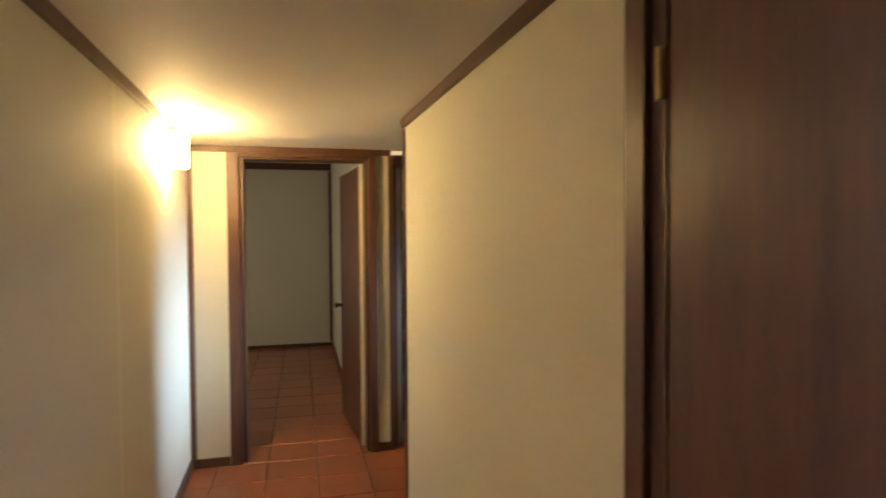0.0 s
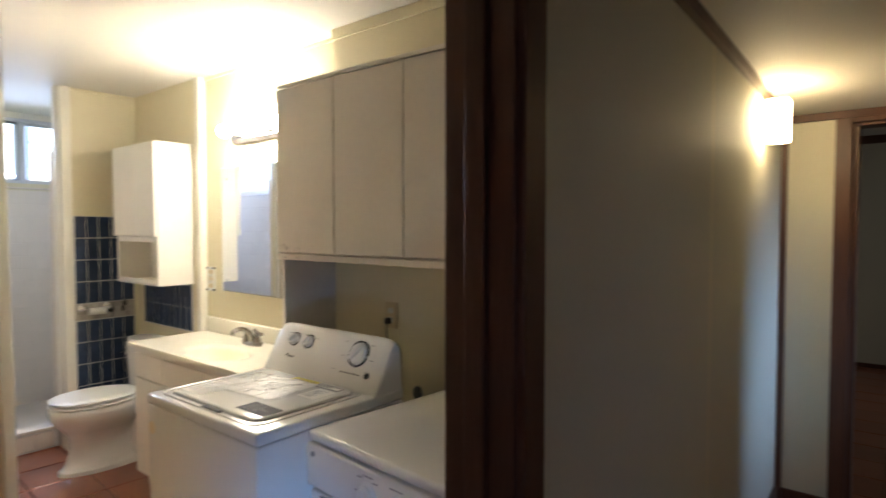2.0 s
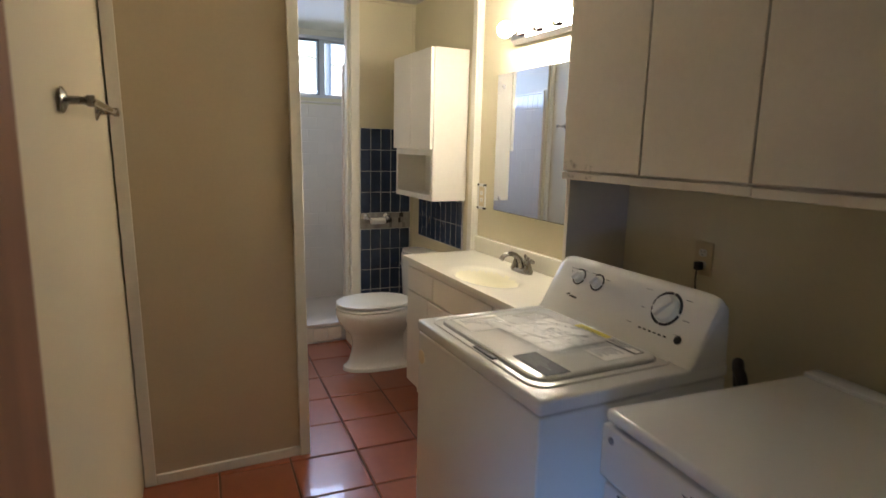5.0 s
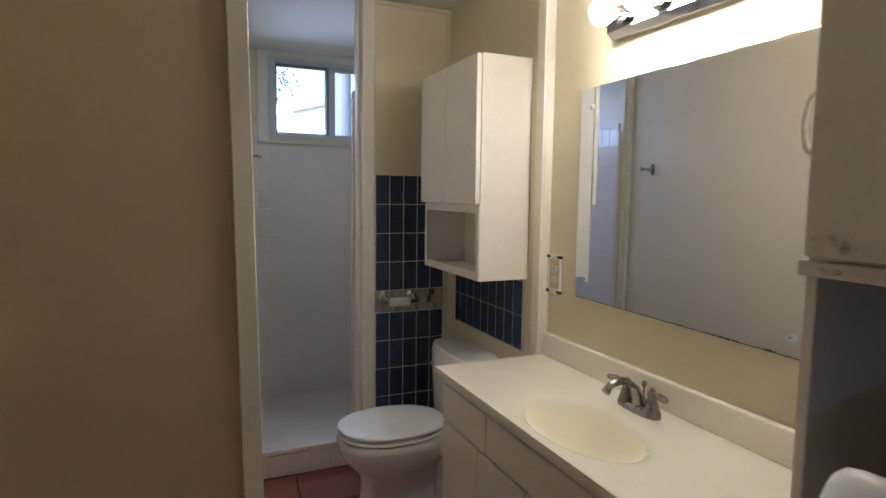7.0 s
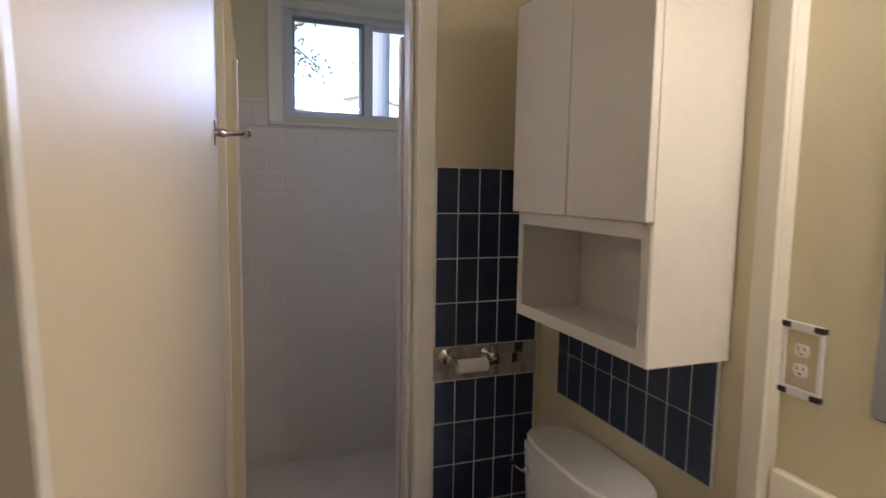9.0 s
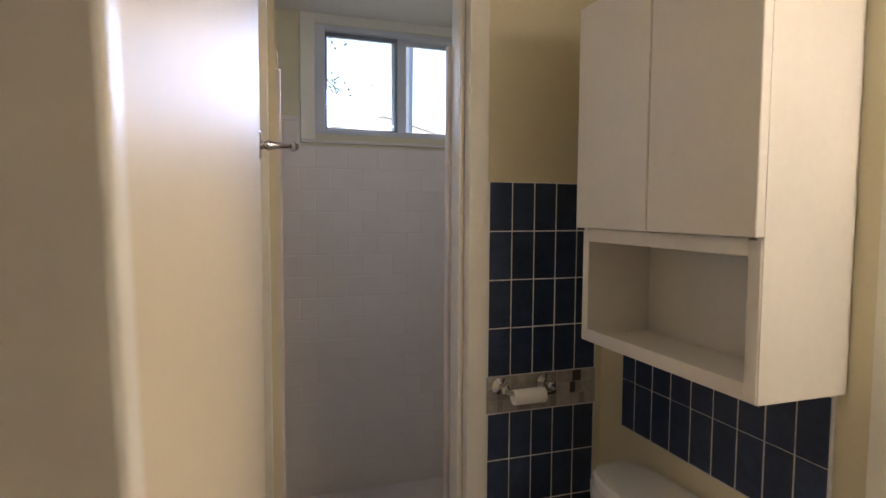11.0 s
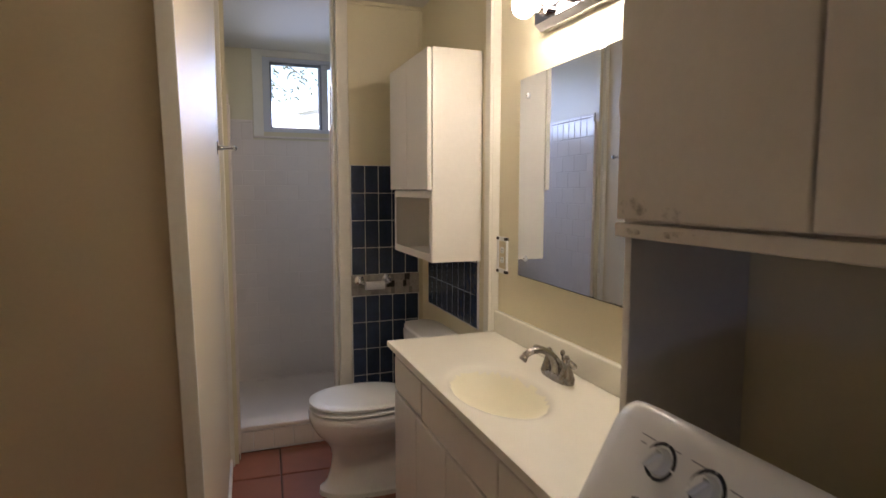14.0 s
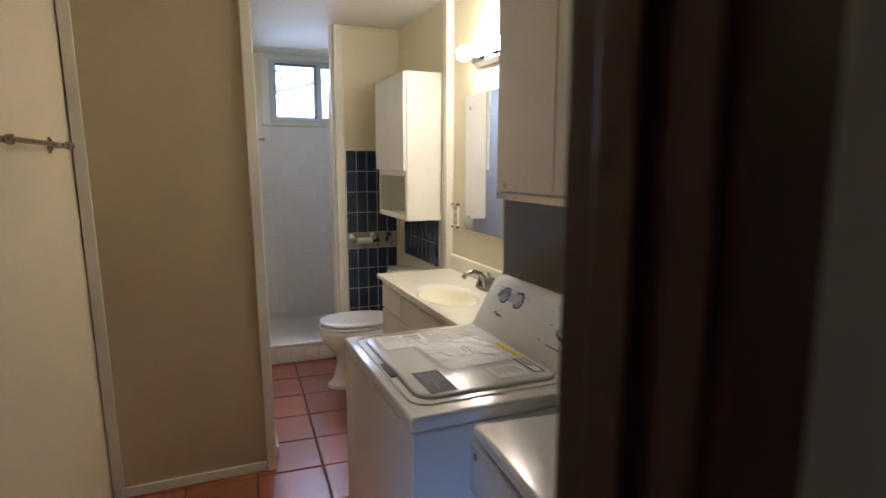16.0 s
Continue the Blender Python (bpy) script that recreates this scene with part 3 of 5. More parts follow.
def faucet():
    top = empty("faucet", "brushed nickel two-handle centerset faucet on the sink top", "faucet", (-2.908, 2.540, 0.842))
    bm = bmesh.new()
    add_loft(bm, [ellipse(0, 0, z, 0.082 - i, 0.027 - i, 32, 2.6) for z, i in ((0, 0), (0.010, 0.0), (0.017, 0.004), (0.019, 0.008))])
    part("base_plate", bm, NICKEL, top, "", True)
    sp = bend([(0, 0.004, 0.012), (0, -0.006, 0.05), (0, -0.028, 0.080), (0, -0.064, 0.098), (0, -0.104, 0.092), (0, -0.126, 0.070)])
    part("spout", tube(sp, [0.024 - 0.013 * min(1, i / 16) + (0.0015 if i > len(sp) - 5 else 0) for i in range(len(sp))], 14), NICKEL, top, "", True)
    part("lift_knob", lathe([(0.003, 0.03), (0.003, 0.070), (0.006, 0.073), (0.008, 0.080), (0.006, 0.088), (0, 0.090)], pose(0, 0.018, 0), 14), NICKEL, top, "", True)
    for s in (-1, 1):
        part("handle_post", lathe([(0.027, 0.012), (0.025, 0.018), (0.020, 0.032), (0.015, 0.048), (0.012, 0.060), (0.014, 0.064), (0.014, 0.072), (0.009, 0.080), (0.006, 0.086), (0, 0.088)], pose(s * 0.052, 0, 0), 18), NICKEL, top, "", True)
        line = bend([(s * 0.052, 0, 0.064), (s * 0.075, -0.006, 0.072), (s * 0.105, -0.012, 0.072), (s * 0.122, -0.014, 0.070)], 5)
        part("lever", tube(line, [0.0075 + 0.0025 * math.sin(3.0 * i / len(line)) if i < len(line) - 1 else 0.006 for i in range(len(line))], 10), NICKEL, top, "", True)
    return top


def toilet():
    top = empty("toilet", "white porcelain toilet with its lid closed beside the vanity", "toilet", (-4.02, WALL_Y - 0.012, 0))
    bm = bmesh.new()
    prof = [(0.0, -0.40, 0.128, 0.285), (0.022, -0.40, 0.125, 0.281), (0.034, -0.40, 0.112, 0.262), (0.06, -0.402, 0.098, 0.242), (0.12, -0.405, 0.088, 0.222), (0.18, -0.412, 0.087, 0.208), (0.225, -0.425, 0.102, 0.206),
            (0.26, -0.443, 0.132, 0.214), (0.295, -0.459, 0.160, 0.230), (0.335, -0.470, 0.180, 0.243), (0.37, -0.476, 0.188, 0.249), (0.395, -0.477, 0.189, 0.250), (0.408, -0.477, 0.182, 0.243)]
    add_loft(bm, [ellipse(0, cy, z, rx, ry, 48, 2.15) for z, cy, rx, ry in prof])
    part("bowl", bm, PORCELAIN, top, "", True)
    bm = bmesh.new()
    add_box(bm, -0.10, 0.10, -0.30, -0.06, 0.0, 0.30, 0.03, 3)
    add_box(bm, -0.165, 0.165, -0.30, -0.03, 0.30, 0.405, 0.03, 3)
    part("pedestal", bm, PORCELAIN, top, "", True)
    for name, z0, z1, g in (("seat", 0.411, 0.427, 0.004), ("lid", 0.436, 0.455, 0.001)):
        bm = bmesh.new()
        add_loft(bm, [ellipse(0, -0.475, z, 0.187 + g - i, 0.245 + g - i, 48, 2.2) for z, i in ((z0, 0.012), (z0 + 0.005, 0.0), (z1 - 0.006, 0.0), (z1, 0.010), (z1 + 0.002, 0.05))])
        part(name, bm, PLASTIC_WHITE, top, "", True)
    for s in (-1, 1):
        part("hinge", box(s * 0.07 - 0.016, s * 0.07 + 0.016, -0.262, -0.225, 0.408, 0.44, 0.004), PLASTIC_WHITE, top)
    bm = bmesh.new()
    add_loft(bm, [ellipse(0, -0.124, z, rx, ry, 48, 5.0) for z, rx, ry in ((0.39, 0.18, 0.08), (0.42, 0.205, 0.088), (0.70, 0.224, 0.096), (0.715, 0.224, 0.096))])
    part("tank", bm, PORCELAIN, top, "", True)
    bm = bmesh.new()
    add_loft(bm, [ellipse(0.012, -0.126, z, 0.238 - i, 0.101 - i, 48, 3.2) for z, i in ((0.715, 0.006), (0.720, 0.0), (0.742, 0.0), (0.750, 0.006), (0.752, 0.03))])
    part("tank_lid", bm, PORCELAIN, top, "", True)
    bm = lathe([(0, 0), (0.012, 0), (0.012, 0.012), (0.007, 0.016), (0, 0.016)], pose(-0.15, -0.216, 0.65, 90), 16)
    add_tube(bm, [(-0.15, -0.232, 0.65), (-0.185, -0.236, 0.648), (-0.235, -0.234, 0.640)], [0.006, 0.006, 0.007])
    part("flush_lever", bm, CHROME, top, "chrome flush lever", True)
    return top


def wall_mirror():
    x0, x1, z0, z1 = -3.351, -2.26, 1.106, 1.848
    top = tagged(part("mirror", box(0, x1 - x0, -0.006, 0, z0, z1, 0.001), MIRROR), "frameless wall mirror with clear clips above the sink", "mirror")
    top.matrix_world = pose(x0, WALL_Y - 0.002, 0, 0, 0, -1.5)
    x1, x0 = x1 - x0, 0.0
    for x, z in ((x0 + 0.068, z1 - 0.068), (x0 + 0.064, z0 + 0.072), (x0 + 0.853, z0 + 0.048)):
        clip = part("clip", lathe([(0, 0), (0.011, 0), (0.011, 0.003), (0.006, 0.006), (0, 0.006)], pose(x, -0.006, z, 90), 14), ALUMINIUM, top, "clear plastic mirror clip", True)
        part("screw", lathe([(0, 0.006), (0.0035, 0.006), (0.003, 0.008), (0, 0.0085)], pose(x, -0.006, z, 90), 10), NICKEL, clip, "", True)
    r = random.Random(3)
    bm = bmesh.new()
    for k in range(34):
        x = r.choice((0.505, 0.515, 0.62, 0.64, 0.66, 0.68, 0.70, 0.80, 0.81)) + r.uniform(-0.014, 0.014)
        bmesh.ops.create_circle(bm, cap_ends=True, segments=7, radius=r.uniform(0.0012, 0.0036), matrix=pose(x, -0.0066, z0 + r.uniform(0.001, 0.004), 90))
    add_box(bm, 0.01, x1 - 0.01, -0.0067, -0.0064, z0 + 0.0005, z0 + 0.0022)
    part("silvering_loss", bm, BLACK, top, "dark worn spots along the mirror edge")["kind"] = "stuff"
    return top


def light_bar():
    top = empty("vanity_light", "chrome bar light with lit round globe bulbs above the mirror", "light", (-3.17, WALL_Y - 0.002, 2.03))
    bm = bmesh.new()
    add_loft(bm, [[(x, 0, -0.055), (x, -0.028, -0.055), (x, -0.05, -0.035), (x, -0.05, 0.035), (x, -0.028, 0.055), (x, 0, 0.055)] for x in (0, 0.61)])
    part("bar", bm, CHROME, top, "polished chrome bar")
    for k in range(4):
        x = 0.076 + k * 0.1525
        part("socket", lathe([(0.026, 0), (0.026, 0.012), (0.019, 0.016), (0.019, 0.03), (0.015, 0.034)], pose(x, -0.05, 0, 90), 18), CHROME, top, "chrome socket collar", True)
        part("bulb", lathe([(0.013, 0.03)] + [(0.0395 * math.sin(a), 0.082 - 0.0395 * math.cos(a)) for a in (radians(d) for d in range(20, 181, 10))], pose(x, -0.05, 0, 90), 20), BULB, top, "lit white globe bulb", "all")
    return top


def washer():
    top = empty("washing_machine", "white top-load washing machine with stickers under plastic film on its lid", "washing machine", (-2.147, 1.635, 0))
    w, d, h = 0.658, 0.54, 0.916
    part("cabinet", box(0.002, w - 0.002, 0.003, d + 0.058, 0.02, h - 0.039, 0.006, 3), ENAMEL, top, "", True)
    part("toe_base", box(0.02, w - 0.02, 0.03, d, 0, 0.025), BLACK, top)
    part("top_deck", box(0, w, 0, d + 0.06, h - 0.036, h, 0.008, 3), ENAMEL, top, "", True)
    rim = bmesh.new()
    lid0, lid1, ly0, ly1 = 0.048, 0.572, 0.054, 0.452
    loop = [(x, y, h + 0.001) for x, y in rounded(lid0 - 0.024, lid1 + 0.03, ly0 - 0.024, ly1 + 0.026, 0.05)]
    closed_ring(rim, loop, 0.0032)
    part("rim_bead", rim, ENAMEL, top, "", True)
    # grey ring put in for the shade of the gap round the lid
    groove = bmesh.new()
    closed_ring(groove, [(x, y, h + 0.0004) for x, y in rounded(lid0 - 0.003, lid1 + 0.003, ly0 - 0.003, ly1 + 0.003, 0.048)], 0.0016, 6)
    part("lid_gap_line", groove, GREY_PRINT, top, "grey line drawn for the shade in the lid gap", True)
    lid = part("lid", slab(rounded(lid0, lid1, ly0, ly1, 0.045), h - 0.002, h + 0.008, 0.003), ENAMEL, top, "", True)
    bead = bmesh.new()
    closed_ring(bead, [(x, y, h + 0.008) for x, y in rounded(lid0 + 0.006, lid1 - 0.006, ly0 + 0.006, ly1 - 0.006, 0.042)], 0.0016)
    part("lid_bead", bead, ENAMEL, lid, "", True)
    # black box put in for the dark, shaded slot below the lid notch
    part("lid_slot", box(0.292, 0.400, 0.036, 0.0545, h - 0.004, h + 0.0045, 0.004), BLACK, lid, "black box standing in for the shaded slot under the lid notch")
    # console: a sloping panel with rounded shoulders
    bm = bmesh.new()
    side = [(0.455, h - 0.005), (0.462, h + 0.012), (0.540, h + 0.158), (0.557, h + 0.175), (0.572, h + 0.178), (0.588, h + 0.164), (0.594, h + 0.09), (0.594, h - 0.02), (0.46, h - 0.02)]
    rings = []
    for x, k in ((0.006, 0.0), (0.010, 0.5), (0.022, 0.80), (0.045, 0.95), (0.085, 1.0), (w - 0.080, 1.0), (w - 0.045, 0.95), (w - 0.020, 0.80), (w - 0.008, 0.5), (w - 0.004, 0.0)):
        rings.append([(x, y if z < h else 0.56 + (y - 0.56) * (0.86 + 0.14 * k), h + (z - h) * (0.80 + 0.20 * k) if z > h else z) for y, z in side])
    add_loft(bm, rings)
    part("console", bm, ENAMEL, top, "", True)
    slope = math.degrees(math.atan2(0.146, 0.078))
    def on_console(x, u):
        return Matrix.Translation((x, 0.462 + 0.078 * u, h + 0.012 + 0.146 * u)) @ Euler((radians(slope), 0, 0)).to_matrix().to_4x4()
    for x, r in ((0.137, 0.020), (0.225, 0.020), (0.512, 0.040)):
        m = on_console(x, 0.78 if r < 0.03 else 0.72)
        ring = bmesh.new()
        for a0, a1 in ((-172, -98), (-92, -12), (-4, 80), (88, 180)):
            arc = [m @ Vector(((r + 0.006) * math.cos(radians(a)), (r + 0.006) * math.sin(radians(a)), -0.0005)) for a in np.linspace(a0, a1, 14)]
            add_tube(ring, arc, 0.0042 if r > 0.03 else 0.003, 6)
        part("dial_marks", ring, BLACK, top, "black dial markings")["kind"] = "stuff"
        k = part("knob", lathe([(r, 0.0), (r, 0.006), (r * 0.9, 0.012), (r * 0.86, 0.014), (0, 0.014)], m, 28), PLASTIC_WHITE, top, "white round knob", True)
        gb = box(-r * 0.22, r * 0.22, -r * 0.84, r * 0.84, 0.012, 0.026, 0.004)
        bmesh.ops.transform(gb, matrix=m @ pose(0, 0, 0, 0, 0, -35), verts=gb.verts)
        part("grip", gb, PLASTIC_WHITE, k, "", True)
    m = on_console(0.588, 0.29)
    part("start_button", lathe([(0.011, 0), (0.011, 0.004), (0.009, 0.006), (0, 0.006)], m, 18), BLACK, top, "dark round button", True)
    bm = bmesh.new()
    for k in range(6):
        q = box(-0.005, 0.005, -0.0022, 0.0022, 0, 0.001)
        bmesh.ops.transform(q, matrix=on_console(0.455 + 0.018 * k, 0.27), verts=q.verts)
        bm = join(bm, q)
    part("indicator_marks", bm, BLACK, top, "row of small dark marks")["kind"] = "stuff"
    bm = bmesh.new()
    for x, u, ln in ((0.10, 0.92, 0.03), (0.145, 0.93, 0.04), (0.21, 0.93, 0.05), (0.095, 0.85, 0.012), (0.265, 0.88, 0.02), (0.43, 0.95, 0.02), (0.50, 0.99, 0.03), (0.57, 0.95, 0.02), (0.435, 0.62, 0.016), (0.585, 0.62, 0.022), (0.58, 0.36, 0.022), (0.41, 0.30, 0.018)):
        q = box(-ln / 2, ln / 2, -0.001, 0.001, 0, 0.0004)
        bmesh.ops.transform(q, matrix=on_console(x, u), verts=q.verts)
        bm = join(bm, q)
    part("console_print", bm, GREY_PRINT, top, "small grey printing")["kind"] = "stuff"
    bm = bmesh.new()
    for k, (dx, dz, ln) in enumerate(((0, 0.004, 0.014), (0.014, 0, 0.012), (0.026, -0.001, 0.012), (0.038, -0.001, 0.010))):
        q = box(-ln / 2, ln / 2, -0.003, 0.003, 0, 0.001, 0.0004)
        bmesh.ops.transform(q, matrix=on_console(0.125 + dx, 0.36) @ pose(0, dz, 0, 0, 0, 20), verts=q.verts)
        bm = join(bm, q)
    part("maker_mark", bm, BLACK, top, "small dark maker's mark")
    part("side_label", lathe([(0, 0), (0.022, 0), (0.022, 0.0015), (0, 0.0015)], pose(0.03, 0.0028, 0.80, 90), 24), IVORY, top, "round tan label")
    return top


def rounded(x0, x1, y0, y1, r, n=6):
    out = []
    for cx, cy, a in ((x1 - r, y1 - r, 0), (x0 + r, y1 - r, 90), (x0 + r, y0 + r, 180), (x1 - r, y0 + r, 270)):
        for k in range(n + 1):
            t = radians(a + 90 * k / n)
            out.append((cx + r * math.cos(t), cy + r * math.sin(t)))
    return out


def slab(outline, z0, z1, inset=0.004):
    bm = bmesh.new()
    cx, cy = sum(p[0] for p in outline) / len(outline), sum(p[1] for p in outline) / len(outline)
    def ring(z, k):
        return [(x - math.copysign(k, x - cx), y - math.copysign(k, y - cy), z) for x, y in outline]
    return add_loft(bm, [ring(z0, 0), ring(z1 - inset, 0), ring(z1 - inset * 0.3, inset * 0.3), ring(z1, inset)])


def closed_ring(bm, loop, radius, n=8):
    pts = [Vector(p) for p in loop]
    rows = []
    for i, p in enumerate(pts):
        d = (pts[(i + 1) % len(pts)] - pts[i - 1]).normalized()
        side = d.cross(Vector((0, 0, 1)))
        rows.append([bm.verts.new(p + radius * (math.cos(2 * math.pi * k / n) * side + math.sin(2 * math.pi * k / n) * Vector((0, 0, 1)))) for k in range(n)])
    for a, b in zip(rows, rows[1:] + rows[:1]):
        for k in range(n):
            bm.faces.new((a[k], a[(k + 1) % n], b[(k + 1) % n], b[k]))
    return bm


def dryer():
    top = empty("clothes_dryer", "white front-panel clothes dryer beside the washing machine", "dryer", (-1.415, 1.752, 0), -5.0)
    w, d, h = 0.68, 0.64, 0.918
    part("cabinet", box(0.004, w - 0.004, 0.015, d, 0.02, h - 0.03, 0.01, 3), ENAMEL, top, "", True)
    part("toe_base", box(0.02, w - 0.02, 0.04, d, 0, 0.025), BLACK, top)
    part("top_panel", box(0, w, 0, d, h - 0.03, h, 0.012, 4), ENAMEL, top, "", True)
    part("rear_ledge", box(0.01, w - 0.01, d - 0.06, d - 0.005, h - 0.002, h + 0.012, 0.005), ENAMEL, top, "", True)
    part("control_panel", box(0.0, w, -0.006, 0.03, h - 0.155, h - 0.034, 0.008, 3), ENAMEL, top, "", True)
    part("front_panel", box(0.012, w - 0.012, 0.002, 0.03, 0.06, h - 0.166, 0.006, 3), ENAMEL, top, "", True)
    z = h - 0.098
    for x, r, mat, lab in ((0.275, 0.026, PLASTIC_WHITE, "white round dial"), (0.383, 0.026, PLASTIC_WHITE, "white round dial"), (0.495, 0.020, LABEL_DARK, "dark blue grey dial")):
        dial = part("dial", lathe([(r + 0.006, 0), (r + 0.006, 0.003), (r, 0.005), (r * 0.93, 0.016), (r * 0.6, 0.018), (0, 0.018)], pose(x, -0.006, z, 90), 28), mat, top, lab, True)
        g = box(-0.006, 0.006, -0.028, -0.02, -r * 0.8, r * 0.8, 0.003)
        bmesh.ops.translate(g, vec=(x, 0, z), verts=g.verts)
        part("grip", g, mat, dial, "", True)
    bm = bmesh.new()
    for x, dz, ln in ((0.275, 0.046, 0.04), (0.245, 0.038, 0.018), (0.305, 0.036, 0.018), (0.383, 0.044, 0.045), (0.232, 0.0, 0.014), (0.318, 0.0, 0.014), (0.495, 0.044, 0.03)):
        add_box(bm, x - ln / 2, x + ln / 2, -0.0072, -0.006, z + dz - 0.0015, z + dz + 0.0015)
    part("panel_print", bm, GREY_PRINT, top, "small grey printing")["kind"] = "stuff"
    part("screw", lathe([(0, 0), (0.008, 0), (0.008, 0.002), (0, 0.003)], pose(0.035, -0.006, h - 0.06, 90), 14), GREY_PRINT, top)
    # flat grey piece for a glossy label, no recess is cut
    part("front_label", boxes((0.11, 0.165, -0.0005, 0.004, 0.525, 0.625), bevel=0.0), GREY_PRINT, top, "small flat grey label on the dryer front")
    part("seam", box(0.06, w - 0.03, 0.0, 0.004, h - 0.176, h - 0.172), BLACK, top)
    return top


laundry_cabinet()
toilet_cabinet()
vanity()
sink_top()
faucet()
toilet()
wall_mirror()
light_bar()
washer()
dryer()


def bathroom_door():
    top = empty("bathroom_door", "brown wooden door standing open against the wall", "door", (-0.70, 0.785, 0), 0)
    leaf = part("leaf", box(-0.665, 0, -0.030, 0.0, 0.012, 2.01, 0.002), DOOR_LIT, top)
    knob_at = pose(-0.60, 0.0, 0.965, -90)
    part("knob", lathe([(0.0, 0), (0.032, 0), (0.032, 0.004), (0.014, 0.010), (0.011, 0.022), (0.024, 0.031), (0.027, 0.047), (0.022, 0.054), (0, 0.056)], knob_at, 24), NICKEL, top, "brushed nickel knob", True)
    for z in (0.25, 1.75):
        part("hinge", lathe([(0.006, 0), (0.006, 0.09), (0, 0.092)], pose(0.004, 0.004, z), 10), BRASS, top, "brass hinge", True)
    top.matrix_world = pose(-0.70, 0.746, 0, 0, 0, -3.0)
    return top


def hall_door():
    top = empty("hall_door", "dark brown veneered door closed in the hall wall", "door", (0, 0, 0))
    part("leaf", box(0.0, 0.036, -0.715, 0.0, 0.01, 2.0, 0.002), DOOR_WOOD, top)
    for z in (0.2, 1.742):
        hb = lathe([(0.007, 0), (0.007, 0.092), (0, 0.095)], pose(-0.010, 0.014, z), 12)
        add_box(hb, -0.008, -0.003, 0.004, 0.028, z, z + 0.092)
        part("hinge", hb, BRASS, top, "brass butt hinge", True)
    top.matrix_world = pose(hall_right(1.27) + 0.004, 1.27, 0, 0, 0, 2.18)
    return top


def room_door():
    top = empty("room_door", "brown wooden door standing open into the far room", "door", (EX1 - 0.025, 4.48, 0), 0)
    part("leaf", box(-0.036, 0.0, 0.0, 0.75, 0.01, 1.985, 0.002), DOOR_WOOD, top)
    part("knob", lathe([(0.0, 0), (0.03, 0), (0.03, 0.004), (0.012, 0.010), (0.010, 0.03), (0.022, 0.040), (0.026, 0.056), (0.02, 0.064), (0, 0.066)], pose(-0.036, 0.69, 0.93, 0, -90), 20), NICKEL, top, "brushed nickel knob", True)
    for z in (0.25, 1.68):
        hb = lathe([(0.006, 0), (0.006, 0.09), (0, 0.092)], pose(-0.002, -0.006, z), 10)
        add_box(hb, -0.03, -0.001, -0.003, 0.0, z, z + 0.09)
        part("hinge", hb, BRASS, top, "brass butt hinge", True)
    top.matrix_world = pose(EX1 - 0.020, 4.482, 0, 0, 0, 5.8)
    return top


bathroom_door()
hall_door()
room_door()


def hall_sconce():
    y, z = 3.64, 1.955
    x = hall_left(y)
    top = empty("wall_sconce", "lit square opal glass wall lamp in the hall", "wall lamp", (x + 0.001, y, z))
    part("back_plate", box(0, 0.012, -0.055, 0.055, -0.06, 0.06, 0.003), CHROME, top)
    part("arm", box(0.012, 0.03, -0.015, 0.015, -0.02, 0.02, 0.002), CHROME, top)
    part("shade", box(0.024, 0.112, -0.05, 0.05, -0.095, 0.095, 0.012, 3), SCONCE, top, "glowing opal glass shade", True)
    return top


hall_sconce()


def bath_window():
    top = empty("window_1", "white framed sliding window high in the shower wall", "window", (WX, WY0, WZ0), kind="structure")
    w, h = WY1 - WY0, WZ1 - WZ0
    part("window_frame", boxes((-0.10, -0.005, 0, 0.05, 0, h), (-0.10, -0.005, w - 0.05, w, 0, h), (-0.10, -0.005, 0.05, w - 0.05, 0, 0.025), (-0.10, -0.005, 0.05, w - 0.05, h - 0.025, h), bevel=0.002), ALUMINIUM, top)
    for y0, y1, x in ((0.05, 0.42, -0.05), (0.40, w - 0.05, -0.08)):
        part("sash", boxes((x - 0.012, x + 0.012, y0, y0 + 0.014, 0.026, h - 0.026), (x - 0.012, x + 0.012, y1 - 0.014, y1, 0.026, h - 0.026), (x - 0.012, x + 0.012, y0 + 0.014, y1 - 0.014, 0.026, 0.036), (x - 0.012, x + 0.012, y0 + 0.014, y1 - 0.014, h - 0.046, h - 0.026), bevel=0.0015), ALUMINIUM if x < -0.06 else DARK_FRAME, top)
        if x > -0.06:
            part("meeting_stile", box(x - 0.014, x + 0.016, y1, y1 + 0.045, 0.026, h - 0.026, 0.002), ALUMINIUM, top)
        pane = part("pane", box(x - 0.002, x + 0.002, y0 + 0.010, y1 - 0.02, 0.034, h - 0.034), GLASS, top)
        pane.visible_shadow = False
    part("window_sill", box(-0.12, 0.018, -0.072, w + 0.03, -0.046, -0.031, 0.004), SHOWER_TILE, top)
    part("casing", boxes((0.001, 0.012, -0.07, -0.001, -0.03, h + 0.045), (0.001, 0.012, -0.001, w, h + 0.001, h + 0.045), bevel=0.002), TRIM_WHITE, top)
    return top


DARK_FRAME = worn("grey_window_sash", (0.22, 0.24, 0.28), 0.45, 0.06, 6, 60, 0.03)
bath_window()

# ---- small things ----


